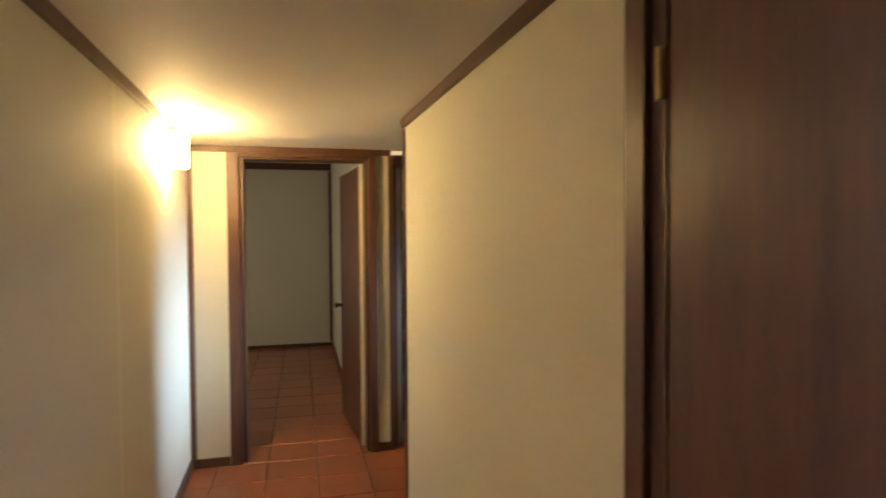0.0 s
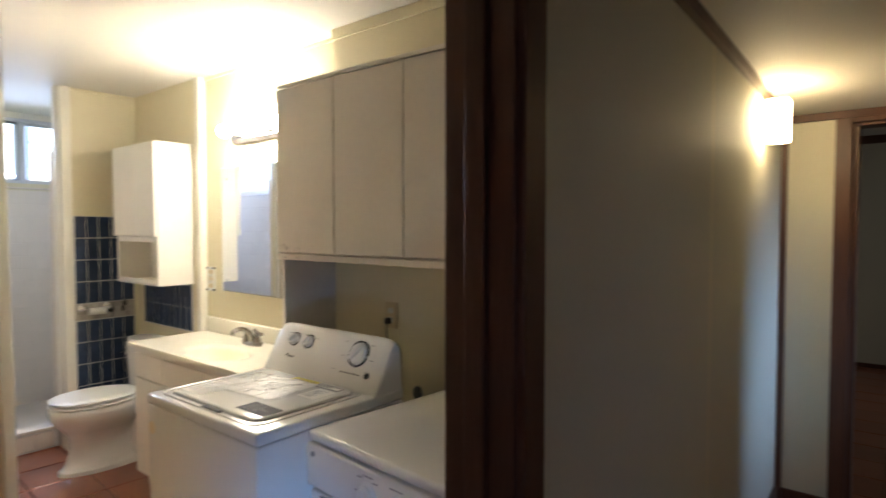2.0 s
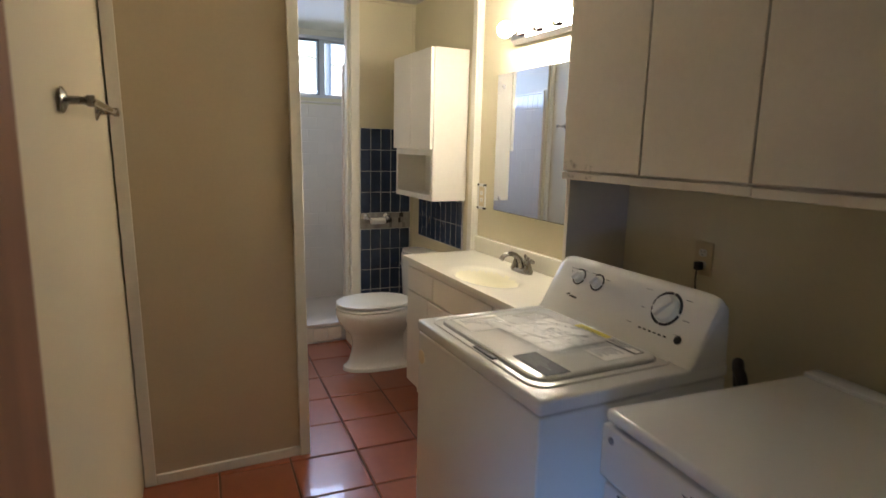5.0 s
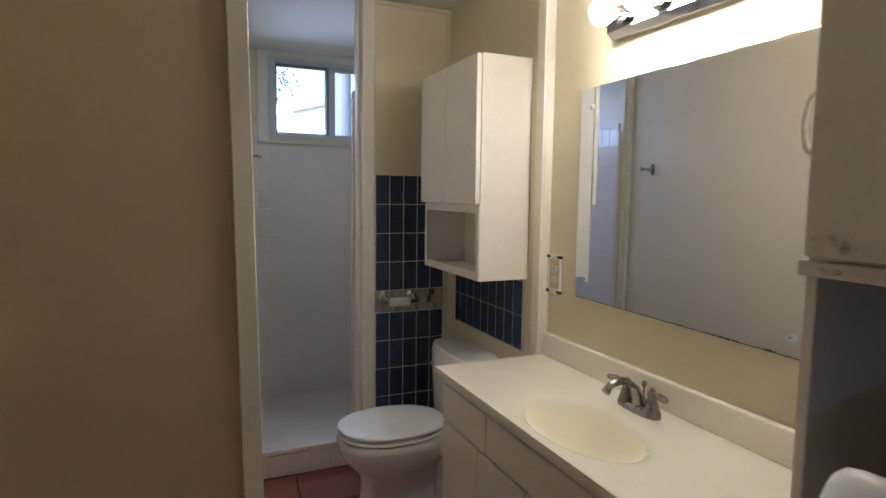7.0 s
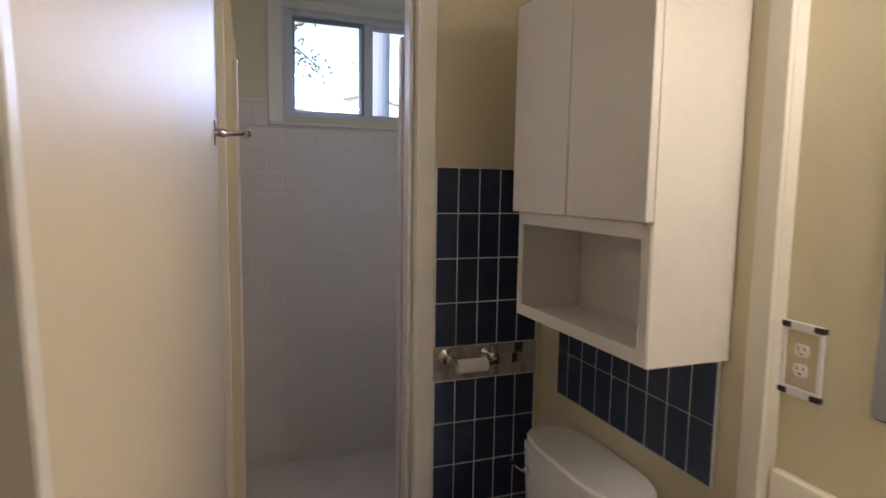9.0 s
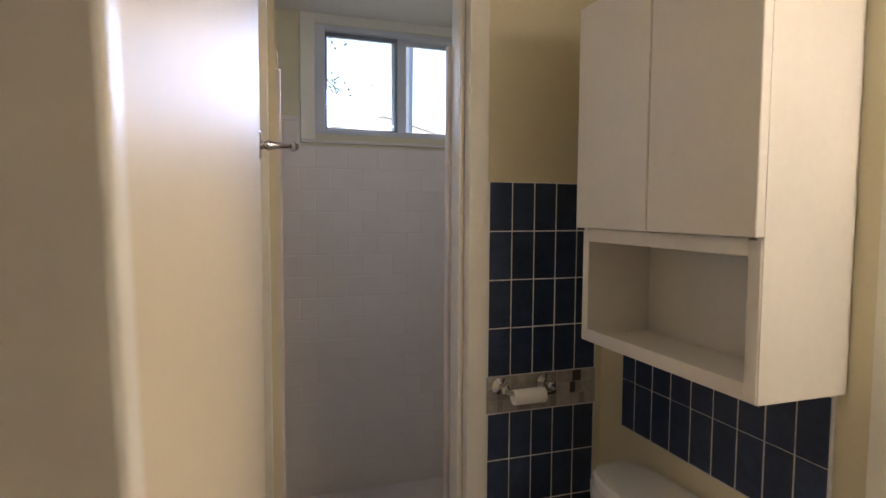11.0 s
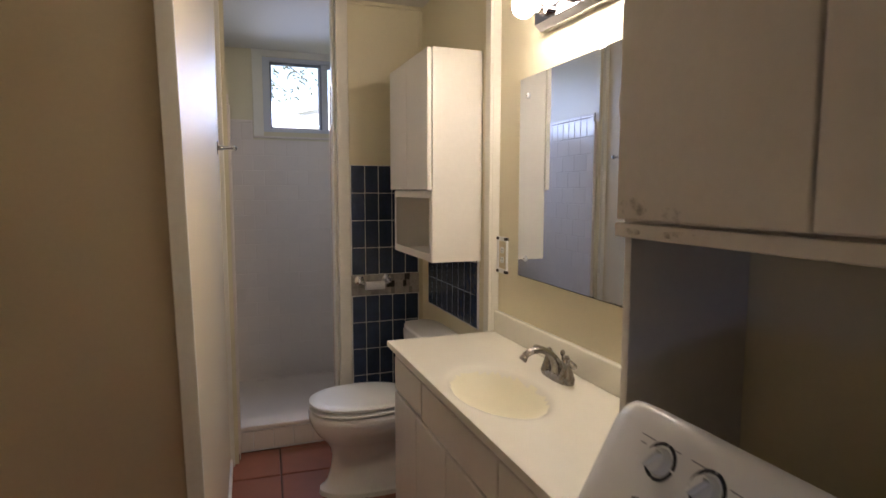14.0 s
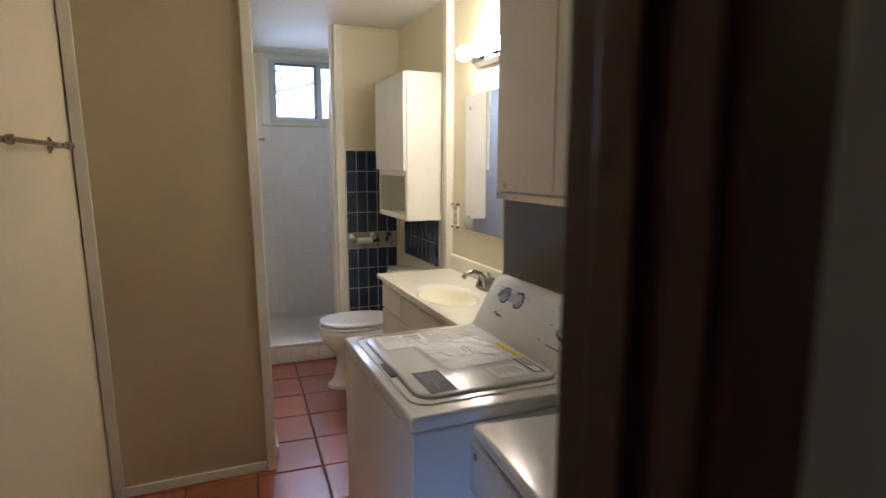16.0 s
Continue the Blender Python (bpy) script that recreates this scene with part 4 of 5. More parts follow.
def film_material():
    m = bpy.data.materials.new("clear_plastic_film")
    m.use_nodes = True
    t = m.node_tree
    t.nodes.clear()
    out, mix, clear, gloss = (t.nodes.new(k) for k in ("ShaderNodeOutputMaterial", "ShaderNodeMixShader", "ShaderNodeBsdfTransparent", "ShaderNodeBsdfGlossy"))
    clear.inputs["Color"].default_value = (0.98, 0.98, 0.98, 1)
    gloss.inputs["Roughness"].default_value = 0.11
    rim = t.nodes.new("ShaderNodeFresnel")
    rim.inputs["IOR"].default_value = 1.6
    t.links.new(rim.outputs["Fac"], mix.inputs["Fac"])
    t.links.new(clear.outputs["BSDF"], mix.inputs[1])
    t.links.new(gloss.outputs["BSDF"], mix.inputs[2])
    t.links.new(mix.outputs["Shader"], out.inputs["Surface"])
    return m


FILM = film_material()
YELLOW = worn("yellow_label", (0.72, 0.62, 0.04), 0.45, 0.03, 10, 60, 0.0)
LABEL_GREY = worn("dark_grey_label", (0.05, 0.054, 0.062), 0.45, 0.1, 8, 60, 0.0, spec=0.15)
CLEAR_EDGE = clear_glass("clear_acrylic", (0.95, 0.95, 0.93), 0.05)
CORRODED = principled("dark_corrosion", (0.03, 0.025, 0.02), 0.7)


def text_mesh(words, size):
    c = bpy.data.curves.new("lettering", "FONT")
    c.body, c.size, c.align_x, c.align_y = words, size, "CENTER", "CENTER"
    ob = new("lettering", c)
    me = bpy.data.meshes.new_from_object(ob.evaluated_get(bpy.context.evaluated_depsgraph_get()))
    bpy.data.objects.remove(ob)
    bm = bmesh.new()
    bm.from_mesh(me)
    bpy.data.meshes.remove(me)
    return bm


def flat(x0, x1, y0, y1, z, t=0.0006, turn=0.0):
    bm = box(x0 - (x0 + x1) / 2, x1 - (x0 + x1) / 2, y0 - (y0 + y1) / 2, y1 - (y0 + y1) / 2, 0, t)
    bmesh.ops.transform(bm, matrix=pose((x0 + x1) / 2, (y0 + y1) / 2, z, 0, 0, turn), verts=bm.verts)
    return bm


def washer_papers():
    """Labels and a wrinkled plastic document pouch that lie on the washer's lid."""
    o = Vector((-2.147, 1.635, 0))
    z = 0.916 + 0.0085
    r = random.Random(7)

    def sticker(name, label, x0, x1, y0, y1, mat, dz=0.0, turn=0.0):
        ob = part(name, flat(x0 + o.x, x1 + o.x, y0 + o.y, y1 + o.y, z + dz, 0.0006, turn), mat)
        return tagged(ob, label, "sticker")

    def bars(parent, x0, x1, y0, y1, rows, mat, dz):
        bm = bmesh.new()
        for k in range(rows):
            y = y1 - (k + 0.5) * (y1 - y0) / rows
            ln = (x1 - x0) * r.uniform(0.55, 1.0)
            add_box(bm, x0 + o.x, x0 + ln + o.x, y + o.y - (y1 - y0) / rows * 0.22, y + o.y + (y1 - y0) / rows * 0.22, z + dz, z + dz + 0.0004)
        ob = part("print", bm, mat, parent, "rows of small print")
        ob["kind"] = "stuff"
        return ob

    a = sticker("energy_label", "yellow energy label stuck on the washer lid", 0.262, 0.397, 0.402, 0.439, YELLOW)
    t = text_mesh("ENERGYGUIDE", 0.0185)
    bmesh.ops.transform(t, matrix=pose(0.3295 + o.x, 0.4205 + o.y, z + 0.001), verts=t.verts)
    part("lettering", t, BLACK, a)
    b = sticker("warning_label", "black and white label stuck on the washer lid", 0.408, 0.530, 0.398, 0.432, BLACK)
    part("white_field", flat(0.412 + o.x, 0.526 + o.x, 0.404 + o.y, 0.426 + o.y, z + 0.0007, 0.0004), PAPER, b)
    bars(b, 0.417, 0.522, 0.407, 0.423, 2, BLACK, 0.0013)
    c = sticker("paper_label", "white paper label with small print on the washer lid", 0.450, 0.538, 0.290, 0.388, PAPER)
    bars(c, 0.460, 0.525, 0.300, 0.378, 8, LIGHT_PRINT, 0.0007)
    d = sticker("grey_label", "glossy dark grey label stuck on the washer lid", 0.412, 0.560, 0.088, 0.162, LABEL_GREY)
    bars(d, 0.422, 0.545, 0.098, 0.152, 6, DIM_PRINT, 0.0007)
    e = sticker("instruction_label", "white paper label with printing on the washer lid", 0.072, 0.20, 0.085, 0.235, PAPER, 0.0, 0.0)
    bars(e, 0.085, 0.15, 0.10, 0.22, 11, LIGHT_PRINT, 0.0007)
    f = sticker("instruction_sheet", "white paper sheets inside a plastic pouch on the lid", 0.185, 0.425, 0.185, 0.405, PAPER, 0.002, 4)
    f["category"] = "paper"
    bars(f, 0.27, 0.34, 0.29, 0.32, 2, LIGHT_PRINT, 0.0027)
    # the pouch
    nx, ny = 64, 48
    x0, x1, y0, y1 = 0.105, 0.470, 0.150, 0.388
    verts, faces = [], []
    for j in range(ny + 1):
        for i in range(nx + 1):
            u, v = i / nx, j / ny
            p = Vector((u * 7, v * 6, 3.1))
            hgt = 0.008 + 0.010 * noise.noise(p) + 0.010 * max(0, 0.3 - abs(noise.noise(p * 1.3 + Vector((4, 0, 0))))) + 0.005 * noise.noise(p * 2.2) + 0.0022 * noise.noise(p * 5)
            lip = min(1, 8 * min(u, 1 - u, v, 1 - v))
            x, y = x0 + (x1 - x0) * u + 0.006 * noise.noise(p * 1.3), y0 + (y1 - y0) * v + 0.02 * u + 0.006 * noise.noise(p * 1.9)
            verts.append((o.x + x, o.y + y, z + 0.0035 + max(0.0, hgt) * (0.25 + 0.75 * lip)))
    for j in range(ny):
        for i in range(nx):
            k = j * (nx + 1) + i
            faces.append((k, k + 1, k + nx + 2, k + nx + 1))
    me = bpy.data.meshes.new("plastic_pouch")
    me.from_pydata(verts, [], faces)
    me.materials.append(FILM)
    me.shade_smooth()
    tagged(new("plastic_pouch", me), "wrinkled clear plastic pouch lying on the washer lid", "pouch").visible_shadow = False


washer_papers()


def receptacle(parent, x, y, z):
    for dz in (0.02, -0.02):
        bm = bmesh.new()
        add_loft(bm, [[(px, y + k, pz) for px, pz in ((x + 0.0165 * math.cos(a) * 0.95, z + dz + max(-0.0125, min(0.0125, 0.0165 * math.sin(a)))) for a in (2 * math.pi * i / 24 for i in range(24)))] for k in (0.0, -0.003)])
        f = part("receptacle", bm, PLASTIC_WHITE, parent)
        part("slots", boxes((x - 0.0075, x - 0.0055, y - 0.0036, y - 0.003, z + dz + 0.000, z + dz + 0.008), (x + 0.0055, x + 0.0075, y - 0.0036, y - 0.003, z + dz + 0.001, z + dz + 0.007), (x - 0.0022, x + 0.0022, y - 0.0036, y - 0.003, z + dz - 0.009, z + dz - 0.005)), BLACK, f)


def vanity_outlet():
    x, y, z = -3.488, WALL_Y - 0.001, 1.17
    top = empty("wall_outlet", "ivory wall outlet in a clear frame with dark corners", "outlet", (0, 0, 0))
    part("plate", box(x - 0.034, x + 0.034, y - 0.006, y, z - 0.057, z + 0.057, 0.003), IVORY, top)
    receptacle(top, x, y - 0.006, z)
    part("clear_frame", boxes((x - 0.044, x + 0.044, y - 0.010, y - 0.001, z + 0.058, z + 0.075), (x - 0.044, x + 0.044, y - 0.010, y - 0.001, z - 0.075, z - 0.058), (x - 0.044, x - 0.035, y - 0.010, y - 0.001, z - 0.058, z + 0.058), (x + 0.035, x + 0.044, y - 0.010, y - 0.001, z - 0.058, z + 0.058), bevel=0.0015), PLASTIC_WHITE, top, "clear acrylic frame")
    for sx in (-1, 1):
        for sz in (-1, 1):
            part("corner", box(x + sx * 0.036 - 0.011, x + sx * 0.036 + 0.011, y - 0.013, y - 0.001, z + sz * 0.068 - 0.006, z + sz * 0.068 + 0.006, 0.002), CORRODED, top, "dark corroded corner")
    return top


vanity_outlet()


def laundry_outlet():
    x, y, z = -1.86, LAUNDRY_Y - 0.001, 1.105
    top = empty("wall_outlet", "ivory wall outlet above the washing machine", "outlet", (0, 0, 0))
    part("plate", box(x - 0.036, x + 0.036, y - 0.006, y, z - 0.058, z + 0.058, 0.003), IVORY, top)
    receptacle(top, x, y - 0.006, z)
    plug = empty("power_plug", "black plug and cord in the wall outlet", "plug", (0, 0, 0))
    part("plug_body", box(x - 0.012, x + 0.011, y - 0.036, y - 0.010, z - 0.037, z - 0.009, 0.005, 3), BLACK, plug, "", True)
    part("cord", tube(bend([(x, y - 0.03, z - 0.035), (x + 0.002, y - 0.034, z - 0.08), (x + 0.012, y - 0.03, z - 0.16), (x + 0.02, y - 0.025, z - 0.30), (x + 0.01, y - 0.03, z - 0.6), (x - 0.02, y - 0.03, z - 1.095)]), 0.003, 8), BLACK, plug)
    return top


laundry_outlet()


def drain_hose():
    top = tagged(part("drain_hose", tube(bend([(-1.62, 2.50, 0.014), (-1.62, 2.50, 0.5), (-1.63, 2.49, 0.72), (-1.62, 2.46, 0.83), (-1.60, 2.43, 0.83), (-1.57, 2.42, 0.77), (-1.55, 2.40, 0.5), (-1.56, 2.36, 0.3)]), 0.016, 12), BLACK, None, "", True), "dark ribbed hose behind the laundry machines", "hose")
    return top


drain_hose()


def tissue_holder():
    x, z = -4.4385, 0.945
    top = empty("toilet_paper_holder", "chrome toilet paper holder on the tile band", "paper holder", (0, 0, 0))
    for y in (2.232, 2.385):
        part("post", lathe([(0, 0), (0.026, 0), (0.026, 0.005), (0.018, 0.010), (0.010, 0.016), (0.009, 0.034), (0.014, 0.042), (0.015, 0.054), (0.010, 0.062), (0, 0.063)], pose(x, y, z, 0, 90), 22), CHROME, top, "", True)
    part("rod", tube([(x + 0.05, 2.236, z - 0.012), (x + 0.05, 2.381, z - 0.012)], 0.007, 12), CHROME, top, "", True)
    roll = tagged(part("toilet_paper_roll", lathe([(0.009, -0.052), (0.022, -0.052), (0.023, -0.050), (0.023, 0.050), (0.022, 0.052), (0.009, 0.052)], pose(x + 0.05, 2.308, z - 0.024, 90), 26), PAPER, None, "", True), "nearly used white toilet paper roll on the holder", "toilet paper")
    return top


tissue_holder()


def towel_bar():
    top = empty("towel_bar", "brushed nickel towel bar on the cream wall", "towel bar", (0, 0, 0))
    z = 1.54
    for x in (-2.74, -2.13):
        wy = 0.690 + (-0.66 - x) / 2.56 * 0.076 + 0.001
        part("post", lathe([(0, 0), (0.030, 0), (0.030, 0.004), (0.022, 0.009), (0.010, 0.014), (0.009, 0.045), (0.014, 0.052), (0.014, 0.066), (0, 0.068)], pose(x, wy, z, -90), 22), NICKEL, top, "", True)
    y = 0.752 + 0.057
    part("bar", tube([(-2.79, y, z), (-2.10, y - 0.012, z)], 0.008, 12), NICKEL, top, "", True)
    part("finial", lathe([(0.008, 0), (0.012, 0.006), (0.012, 0.012), (0.006, 0.02), (0, 0.022)], pose(-2.785, y, z, 0, -90), 14), NICKEL, top, "", True)
    return top


towel_bar()


def robe_hook():
    x, z = -4.25, 1.628
    wy = 1.475 + (-3.20 - x) / 1.26 * 0.070 + 0.001
    top = empty("robe_hook", "chrome robe hook on the wall by the shower", "hook", (0, 0, 0))
    bm = bmesh.new()
    add_loft(bm, [ellipse(0, 0, h, 0.017 - i, 0.034 - i, 24, 2.4) for h, i in ((0, 0), (0.004, 0), (0.007, 0.004))])
    bmesh.ops.transform(bm, matrix=pose(x, wy, z, -90), verts=bm.verts)
    part("plate", bm, CHROME, top, "", True)
    part("peg", lathe([(0.013, 0.005), (0.009, 0.014), (0.013, 0.022), (0.009, 0.034), (0.006, 0.060), (0.006, 0.068), (0.012, 0.074), (0.013, 0.082), (0.006, 0.090), (0, 0.091)], pose(x, wy, z, -90), 16), CHROME, top, "", True)
    return top


robe_hook()


def closet():
    top = empty("closet_door", "dark wooden closet door standing open with a small knob", "door", (0.72, 4.42, 0))
    part("leaf", box(0.0, 0.034, 0.004, 0.50, 0.01, 1.98, 0.002), DARK_WOOD, top)
    part("edge_strip", box(0.0, 0.034, 0.0, 0.003, 0.01, 1.98), GREY_EDGE, top, "pale worn door edge")
    part("knob", lathe([(0, 0), (0.010, 0), (0.008, 0.012), (0.014, 0.02), (0.014, 0.03), (0, 0.034)], pose(0.034, 0.05, 0.92, 0, 90), 14), NICKEL, top, "small metal knob", True)
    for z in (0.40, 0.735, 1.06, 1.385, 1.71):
        tagged(part("closet_shelf", box(0.76, 1.515, 4.60, 4.945, z - 0.02, z, 0.002), SHELF_SHADED), "closet shelf with the closet's shade in its grey", "shelf", "closet shelves")
    # dark sheet before the back wall stands in for the closet's shade
    tagged(part("closet_shade_sheet", box(0.695, 1.52, 4.946, 4.949, 0, 2.3), DARK_WOOD), "dark sheet standing in for shade at the closet back", "panel", kind="structure")


# shelf grey is darkened to carry the shade of the unlit closet
SHELF_SHADED = worn("shelf_darkened_for_shade", (0.17, 0.155, 0.15), 0.7, 0.1, 6, 60, 0.05)
GREY_EDGE = worn("pale_door_edge", (0.32, 0.30, 0.29), 0.6, 0.1, 6, 60, 0.05)
closet()

# between the machines
tagged(part("folded_carton", box(-1.476, -1.440, 1.80, 2.2, 0, 0.50, 0.003), worn("grey_carton", (0.42, 0.43, 0.46), 0.7, 0.08, 6, 60, 0.05)), "grey folded carton standing between washer and dryer", "carton")
tagged(part("carton_edge", box(-1.478, -1.438, 1.794, 1.799, 0.48, 0.502), worn("red_carton_edge", (0.22, 0.05, 0.04), 0.7, 0.1, 6, 60, 0.0)), "dark red edge of the folded carton", "carton")

# shower side wall tiles: a proud tiled face with a rounded top edge
structure("tile_face_shower_right", box(WX + 0.01, -4.63, 2.653, 2.664, 0.04, 2.0, 0.003), SHOWER_TILE, "white tiled shower side", "tiles")
structure("tile_edge_jamb", box(-4.625, -4.591, 2.115, 2.19, 0.15, 2.0, 0.006), SHOWER_TILE, "rounded white tile edging on the shower jamb", "tiles")


def smudge_material():
    """Old grease and rust marks with ragged outlines."""
    m = bpy.data.materials.new("brown_smudge")
    m.use_nodes = True
    t = m.node_tree
    b = t.nodes["Principled BSDF"]
    b.inputs["Base Color"].default_value, b.inputs["Roughness"].default_value = (0.30, 0.20, 0.12, 1), 0.6
    v = coords(m)
    n = node(m, "ShaderNodeTexNoise", Scale=38.0, Detail=4.0, Roughness=0.6)
    link(m, v, n.inputs["Vector"])
    r = node(m, "ShaderNodeMapRange")
    r.inputs["From Min"].default_value, r.inputs["From Max"].default_value, r.inputs["To Max"].default_value = 0.50, 0.72, 0.6
    link(m, n.outputs["Fac"], r.inputs["Value"])
    link(m, r.outputs["Result"], b.inputs["Alpha"])
    return m


SMUDGE = smudge_material()
for x, z, w, h in ((-2.19, 1.405, 0.075, 0.035), (-2.10, 1.392, 0.06, 0.03), (-2.08, 1.362, 0.10, 0.014), (-2.20, 1.362, 0.05, 0.012)):
    bm = bmesh.new()
    y = 2.2372 if z > 1.38 else 2.2432
    bm.faces.new([bm.verts.new((x + w / 2 * math.cos(a), y, z + h / 2 * math.sin(a))) for a in (2 * math.pi * k / 20 for k in range(20))])
    tagged(part("smudge", bm, SMUDGE), "faint brown smudge on the white cabinet door", "stain", "cabinet smudges")


# ---- outside the window ----
SIDING = worn("white_siding", (0.80, 0.80, 0.79), 0.6, 0.04, 1.0, 20, 0.05)
ROOFING = worn("pale_grey_shingles", (0.62, 0.64, 0.66), 0.85, 0.15, 1.5, 20, 0.2)
POLE = worn("weathered_pole", (0.20, 0.24, 0.31), 0.8, 0.2, 3, 25, 0.3, (3, 3, 0.5))
BARK = worn("grey_bark", (0.16, 0.13, 0.10), 0.85, 0.25, 3, 25, 0.4, (3, 3, 0.5))
LEAF = worn("leaf", (0.10, 0.12, 0.05), 0.6, 0.25, 4, 30, 0.0)


def neighbour_house():
    top = empty("neighbour_house", "low white house with a shallow gable roof outside", "house", (-18.0, 5.0, -0.25))
    bm = bmesh.new()
    add_loft(bm, [[(x, -5.5, 0), (x, 5.5, 0), (x, 5.5, 2.75), (x, 0, 4.2), (x, -5.5, 2.75)] for x in (-8, 0)])
    part("wall", bm, SIDING, top)
    for s in (-1, 1):
        bm = bmesh.new()
        n = (0.0, s * 6.0, 2.62)
        add_loft(bm, [[(x, 0, 4.21), (x, n[1], n[2]), (x, n[1], n[2] + 0.14), (x, 0, 4.36)] for x in (-8.3, 0.06)])
        part("roof", bm, ROOFING, top)
    for y in (-2.6, 1.6):
        part("window", box(0.0, 0.04, y, y + 1.0, 1.0, 2.1), LABEL_GREY, top)
    return top


neighbour_house()
pole = tagged(part("utility_pole", lathe([(0.11, -0.25), (0.10, 4.0), (0.08, 9.0), (0, 9.02)], pose(-9.0, 3.12, 0, 0, 1.5, 0), 16), POLE), "grey wooden pole standing outside the window", "pole")


def tree():
    top = empty("tree", "tree with thin leafy branches outside the window", "tree", (-13.5, 0.9, -0.25))
    r = random.Random(11)
    bm = bmesh.new()
    trunk = bend([(0, 0, 0), (0.1, 0.05, 1.5), (0.0, 0.25, 3.0), (0.1, 0.4, 4.4)], 5)
    add_tube(bm, trunk, [0.22 - 0.12 * i / len(trunk) for i in range(len(trunk))], 12)
    tips = []
    for k in range(11):
        a = r.uniform(0, 6.28)
        s = trunk[-1 - k % 6]
        e = s + Vector((1.9 * math.cos(a), 1.9 * math.sin(a), r.uniform(0.4, 2.0)))
        mid = (s + e) / 2 + Vector((r.uniform(-.3, .3), r.uniform(-.3, .3), 0.25))
        line = bend([s, mid, e], 4)
        add_tube(bm, line, [0.07 - 0.055 * i / len(line) for i in range(len(line))], 7)
        for q in range(5):
            b0 = line[2 + q % 6]
            b1 = b0 + Vector((r.uniform(-1, 1), r.uniform(-1, 1), r.uniform(-0.6, 0.7)))
            add_tube(bm, [b0, (b0 + b1) / 2 + Vector((0, 0, 0.08)), b1], [0.022, 0.014, 0.006], 5)
            tips.append((b0, b1))
    part("trunk", bm, BARK, top, "", True)
    verts, faces = [], []
    for b0, b1 in tips:
        for k in range(60):
            p = b0.lerp(b1, r.uniform(0.2, 1.1)) + Vector((r.gauss(0, 0.16), r.gauss(0, 0.16), r.gauss(0, 0.13)))
            d = Vector((r.gauss(0, 1), r.gauss(0, 1), r.gauss(0, 1))).normalized()
            s = d.orthogonal().normalized() * 0.022
            n = len(verts)
            verts += [p - d * 0.05, p + s, p + d * 0.05, p - s]
            faces.append((n, n + 1, n + 2, n + 3))
    me = bpy.data.meshes.new("crown")
    me.from_pydata([tuple(v) for v in verts], [], faces)
    me.materials.append(LEAF)
    crown = new("crown", me)
    crown.parent = top
    crown["kind"] = "stuff"
    return top


tree()

# ---- floor and wall tiles ----


def tile_mesh(name, w, h, t, bevel, material):
    bm = box(-w / 2, w / 2, -h / 2, h / 2, -t, 0, 0)
    top_edges = [e for e in bm.edges if all(abs(v.co.z) < 1e-6 for v in e.verts)]
    bmesh.ops.bevel(bm, geom=top_edges, offset=bevel, segments=1, affect="EDGES")
    me = bpy.data.meshes.new(name)
    bm.to_mesh(me)
    bm.free()
    me.materials.append(material)
    return me


def lay(name, me, m, parent):
    ob = new(name, me)
    ob.parent = parent
    ob.matrix_parent_inverse = parent.matrix_world.inverted()
    ob.matrix_world = m
    return ob


rng = random.Random(4)
floor = bpy.data.objects["floor"]
PITCH, BATH_PITCH = 0.313, 0.311
TILE = tile_mesh("floor_tile", PITCH - 0.008, PITCH - 0.008, 0.012, 0.004, TERRACOTTA)
BATH_TILE = tile_mesh("bath_floor_tile", BATH_PITCH - 0.008, BATH_PITCH - 0.008, 0.012, 0.004, TERRACOTTA)
turned = pose(-3.020, 1.712, 0, 0, 0, -3.3)


def wobble():
    return pose(0, 0, rng.uniform(-0.0012, 0.0012), rng.uniform(-0.25, 0.25), rng.uniform(-0.25, 0.25), 0)


for i in range(-6, 8):
    for j in range(-5, 4):
        m = turned @ pose((i + 0.5) * BATH_PITCH, (j + 0.5) * BATH_PITCH, 0)
        x, y = m.translation[:2]
        if -4.72 < x < -0.72 and 0.58 < y < 2.5:
            lay("tile", BATH_TILE, m @ wobble(), floor)
for i in range(-4, 8):
    for j in range(-7, 28):
        x, y = -0.165 + (i + 0.5) * PITCH, 4.33 + (j - 14 + 0.5) * PITCH
        in_hall = -0.78 < x < hall_right(y) + 0.12 and -2.0 < y < 4.55
        in_pass = 0.0 <= x < 1.75 and 3.3 < y < 4.9
        in_room = -1.2 < x < 0.45 and 4.55 <= y < 8.4
        if in_hall or in_pass or in_room:
            lay("tile", TILE, pose(x, y, 0) @ wobble(), floor)

# blue tiles on the wall end, with the mosaic band between
end_wall = bpy.data.objects["wall_tiled_end"]
BW, BH = 0.0752, 0.1483
BLUE = tile_mesh("blue_tile", BW - 0.003, BH - 0.003, 0.006, 0.0012, BLUE_TILE)
BLUE_CUT = tile_mesh("blue_tile_cut", 0.057, BH - 0.003, 0.006, 0.0012, BLUE_TILE)
part("grout", box(-4.449, -4.4402, 2.190, 2.574, 0, 1.568), WHITE_GROUT, end_wall)
for col in range(5):
    for row in range(10):
        z = 1.567 - (row + 0.5) * BH if row < 4 else 0.858 - (row - 4 + 0.5) * BH
        if z < 0.03:
            continue
        lay("blue_tile", BLUE, Matrix.Translation((-4.4393 + rng.uniform(-0.0006, 0.0006), 2.194 + (col + 0.5) * BW, z)) @ pose(0, 0, 0, 90, 0, 90), end_wall)
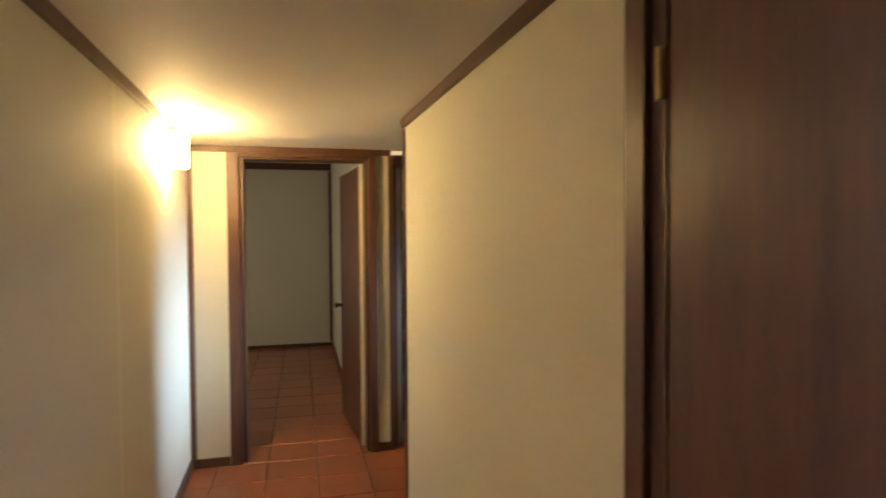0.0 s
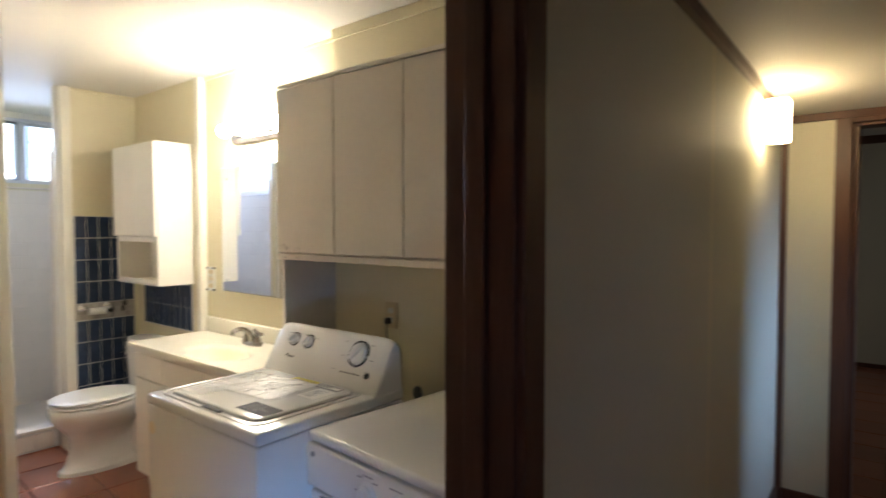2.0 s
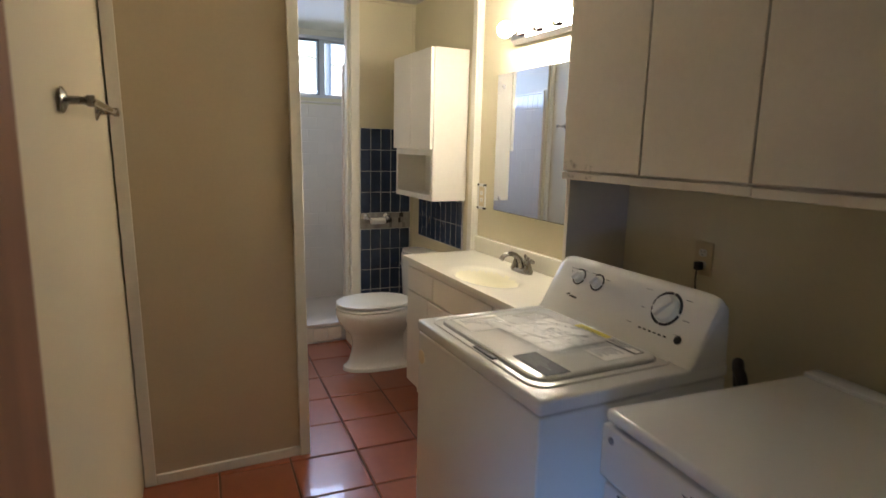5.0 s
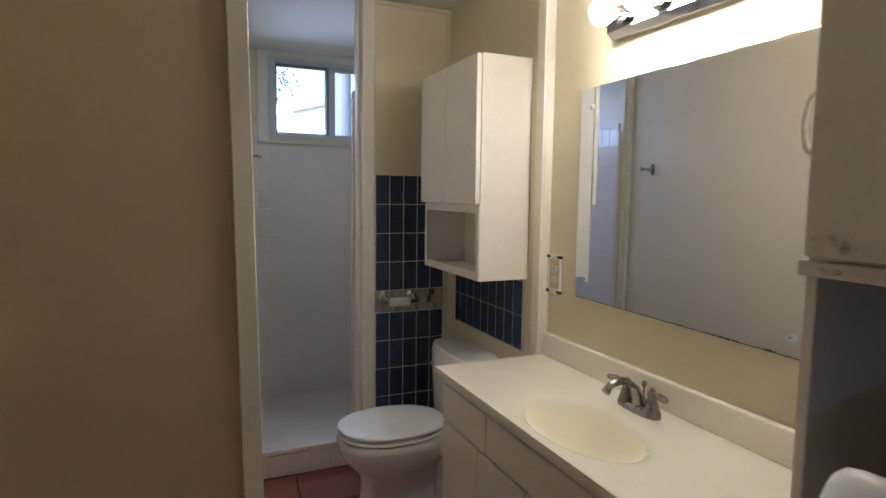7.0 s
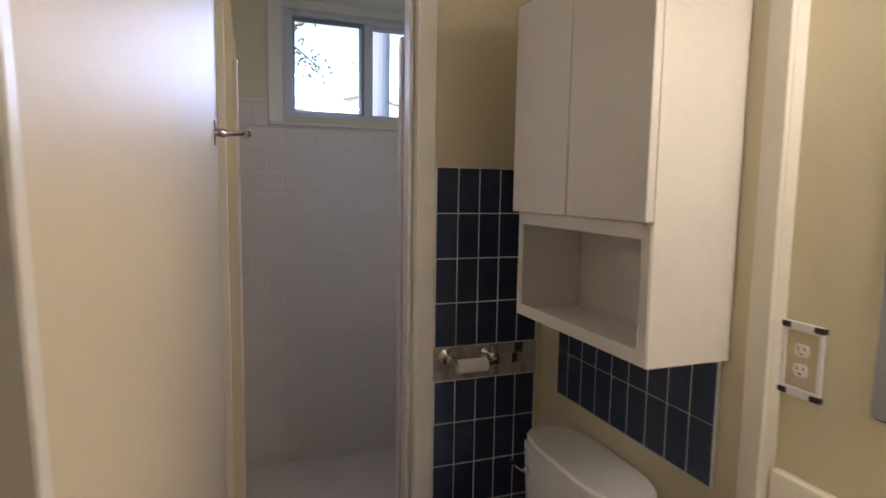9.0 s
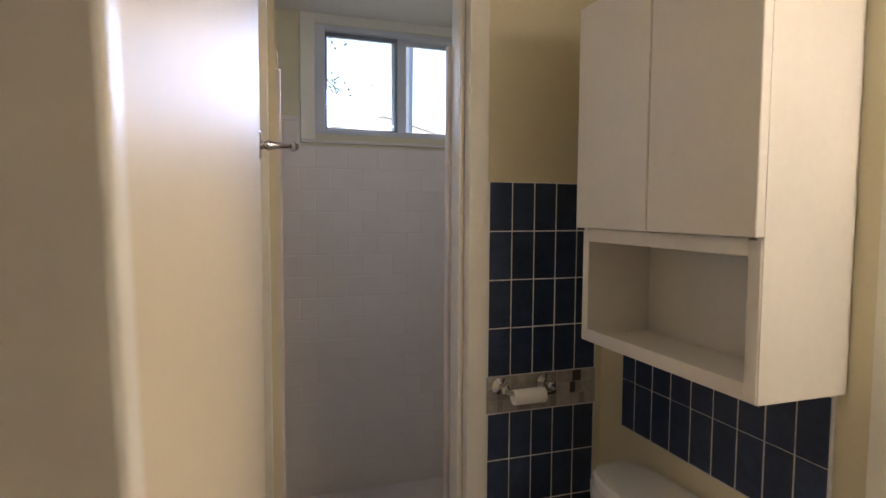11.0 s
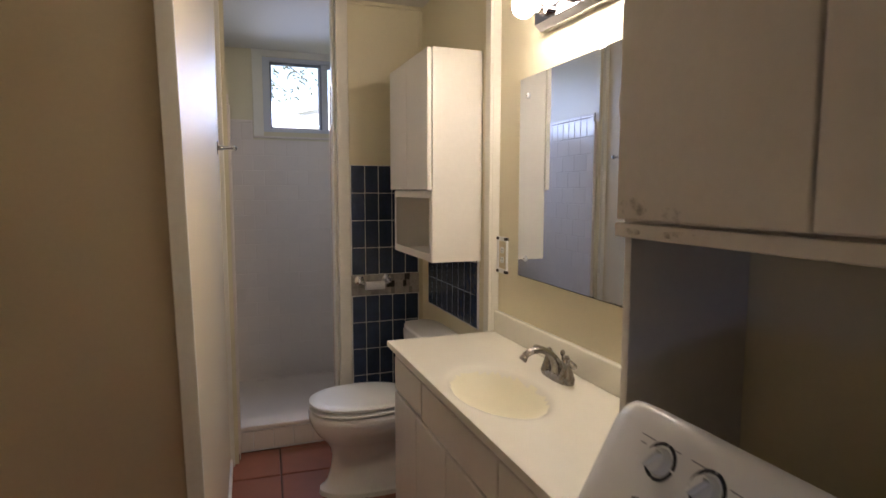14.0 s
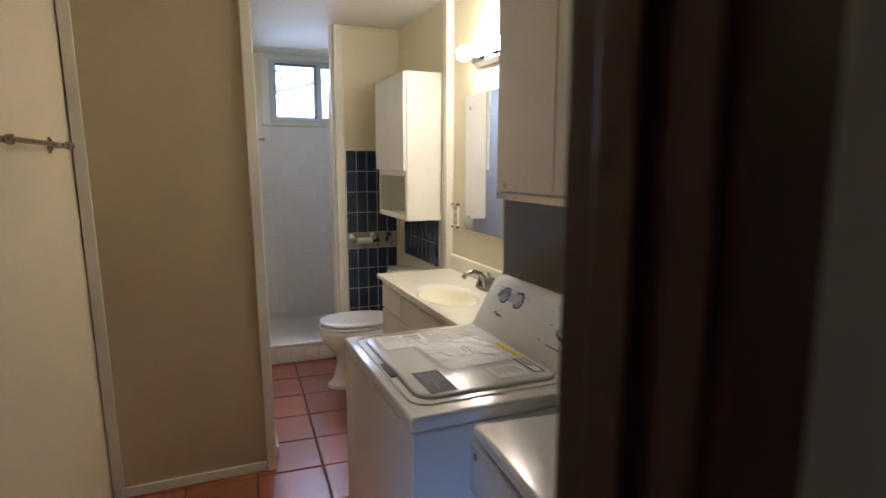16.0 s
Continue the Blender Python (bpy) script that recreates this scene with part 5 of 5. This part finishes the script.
# mosaic pieces of uneven width
part("band_grout", box(-4.4402, -4.4398, 2.190, 2.574, 0.860, 0.973), BAND_GROUT, end_wall)
sizes = (0.022, 0.034, 0.047)
pieces = {(w, k): tile_mesh("mosaic_piece", w - 0.002, 0.0355, 0.006, 0.001, m) for w in sizes for k, m in enumerate((MOSAIC, MOSAIC_DARK))}
for row in range(3):
    y = 2.192
    while y < 2.565:
        w = rng.choice(sizes)
        if y + w > 2.576:
            break
        k = 1 if rng.random() < 0.08 else 0
        lay("mosaic_tile", pieces[(w, k)], Matrix.Translation((-4.4388, y + w / 2, 0.8795 + row * 0.0372)) @ pose(0, 0, 0, 90, 0, 90), end_wall)
        y += w
back = bpy.data.objects["wall_vanity"]
part("grout", box(-4.318, -3.654, TOILET_Y - 0.0096, TOILET_Y - 0.001, 0.822, 1.268), BLUE_GROUT, back)
for col in range(9):
    for row in range(3):
        # the lowest row and the far column are cut
        low, wide = (0.824 if row == 0 else 0.822 + row * BH), (0.060 if col == 8 else BW)
        cut = BLUE if col < 8 else BLUE_CUT
        lay("blue_tile", cut, Matrix.Translation((-3.656 - col * BW - wide / 2, TOILET_Y - 0.0105 + rng.uniform(-0.0005, 0.0005), low + BH / 2)) @ pose(0, 0, 0, 90, 0, 0), back)
# shower wall tiles
back_wall = bpy.data.objects["wall_shower_back"]
SW, SH = 0.152, 0.106
STILE = tile_mesh("shower_tile", SW - 0.003, SH - 0.003, 0.006, 0.0015, SHOWER_TILE)
UPRIGHT = tile_mesh("shower_border_tile", 0.0735, 0.112, 0.007, 0.003, SHOWER_TILE)
CAP = tile_mesh("shower_cap_tile", SW - 0.003, 0.022, 0.009, 0.004, SHOWER_TILE)
part("grout", box(WX, WX + 0.0082, 1.585, 2.66, 0.04, 1.792), SHOWER_GROUT, back_wall)
part("grout", box(WX, WX + 0.0082, 1.585, 1.757, 1.792, 1.928), SHOWER_GROUT, back_wall)


def uneven():
    return pose(0, 0, 0, rng.uniform(-0.35, 0.35), rng.uniform(-0.35, 0.35), 0)


for row in range(16):
    for col in range(8):
        y = 1.60 + (col + (0.5 if row % 2 else 0.0)) * SW
        if y < 2.6:
            lay("shower_tile", STILE, Matrix.Translation((WX + 0.0095, y, 1.735 - row * SH)) @ pose(0, 0, 0, 90, 0, 90) @ uneven(), back_wall)
for k in range(2):
    lay("border_tile", UPRIGHT, Matrix.Translation((WX + 0.0098, 1.637 + k * 0.0762, 1.848)) @ pose(0, 0, 0, 90, 0, 90) @ uneven(), back_wall)
lay("cap_tile", CAP, Matrix.Translation((WX + 0.0105, 1.676, 1.917)) @ pose(0, 0, 0, 90, 0, 90), back_wall)
# the side wall, whose tiles show in the mirror
side_wall = bpy.data.objects["wall_shower_left"]
side_m = pose(0, 0, 0, 90, 0, 180)
part("grout", box(WX + 0.01, -4.50, 1.585, 1.5932, 0.04, 1.913), SHOWER_GROUT, side_wall)
for row in range(17):
    for col in range(9):
        x = -4.578 - (col - (0.5 if row % 2 else 0.0)) * SW
        if -5.66 < x < -4.56:
            lay("shower_tile", STILE, Matrix.Translation((x, 1.5945, 1.718 - row * SH)) @ side_m @ uneven(), side_wall)
for k in range(15):
    lay("border_tile", UPRIGHT, Matrix.Translation((-4.542 - k * 0.0762, 1.5948, 1.831)) @ side_m @ uneven(), side_wall)
for k in range(8):
    lay("cap_tile", CAP, Matrix.Translation((-4.578 - k * SW, 1.5952, 1.9005)) @ side_m, side_wall)
structure("tile_edge_shower_left", box(-4.504, -4.484, 1.580, 1.600, 0.04, 1.86, 0.006), SHOWER_TILE, "rounded white tile edging beside the shower", "tiles")
curb = bpy.data.objects["shower_curb"]
CTILE = tile_mesh("curb_tile", 0.104, 0.104, 0.006, 0.002, SHOWER_TILE)
for col in range(5):
    lay("curb_tile", CTILE, Matrix.Translation((-4.579, 1.61 + col * 0.107, 0.064)) @ pose(0, 0, 0, 90, 0, 90), curb)
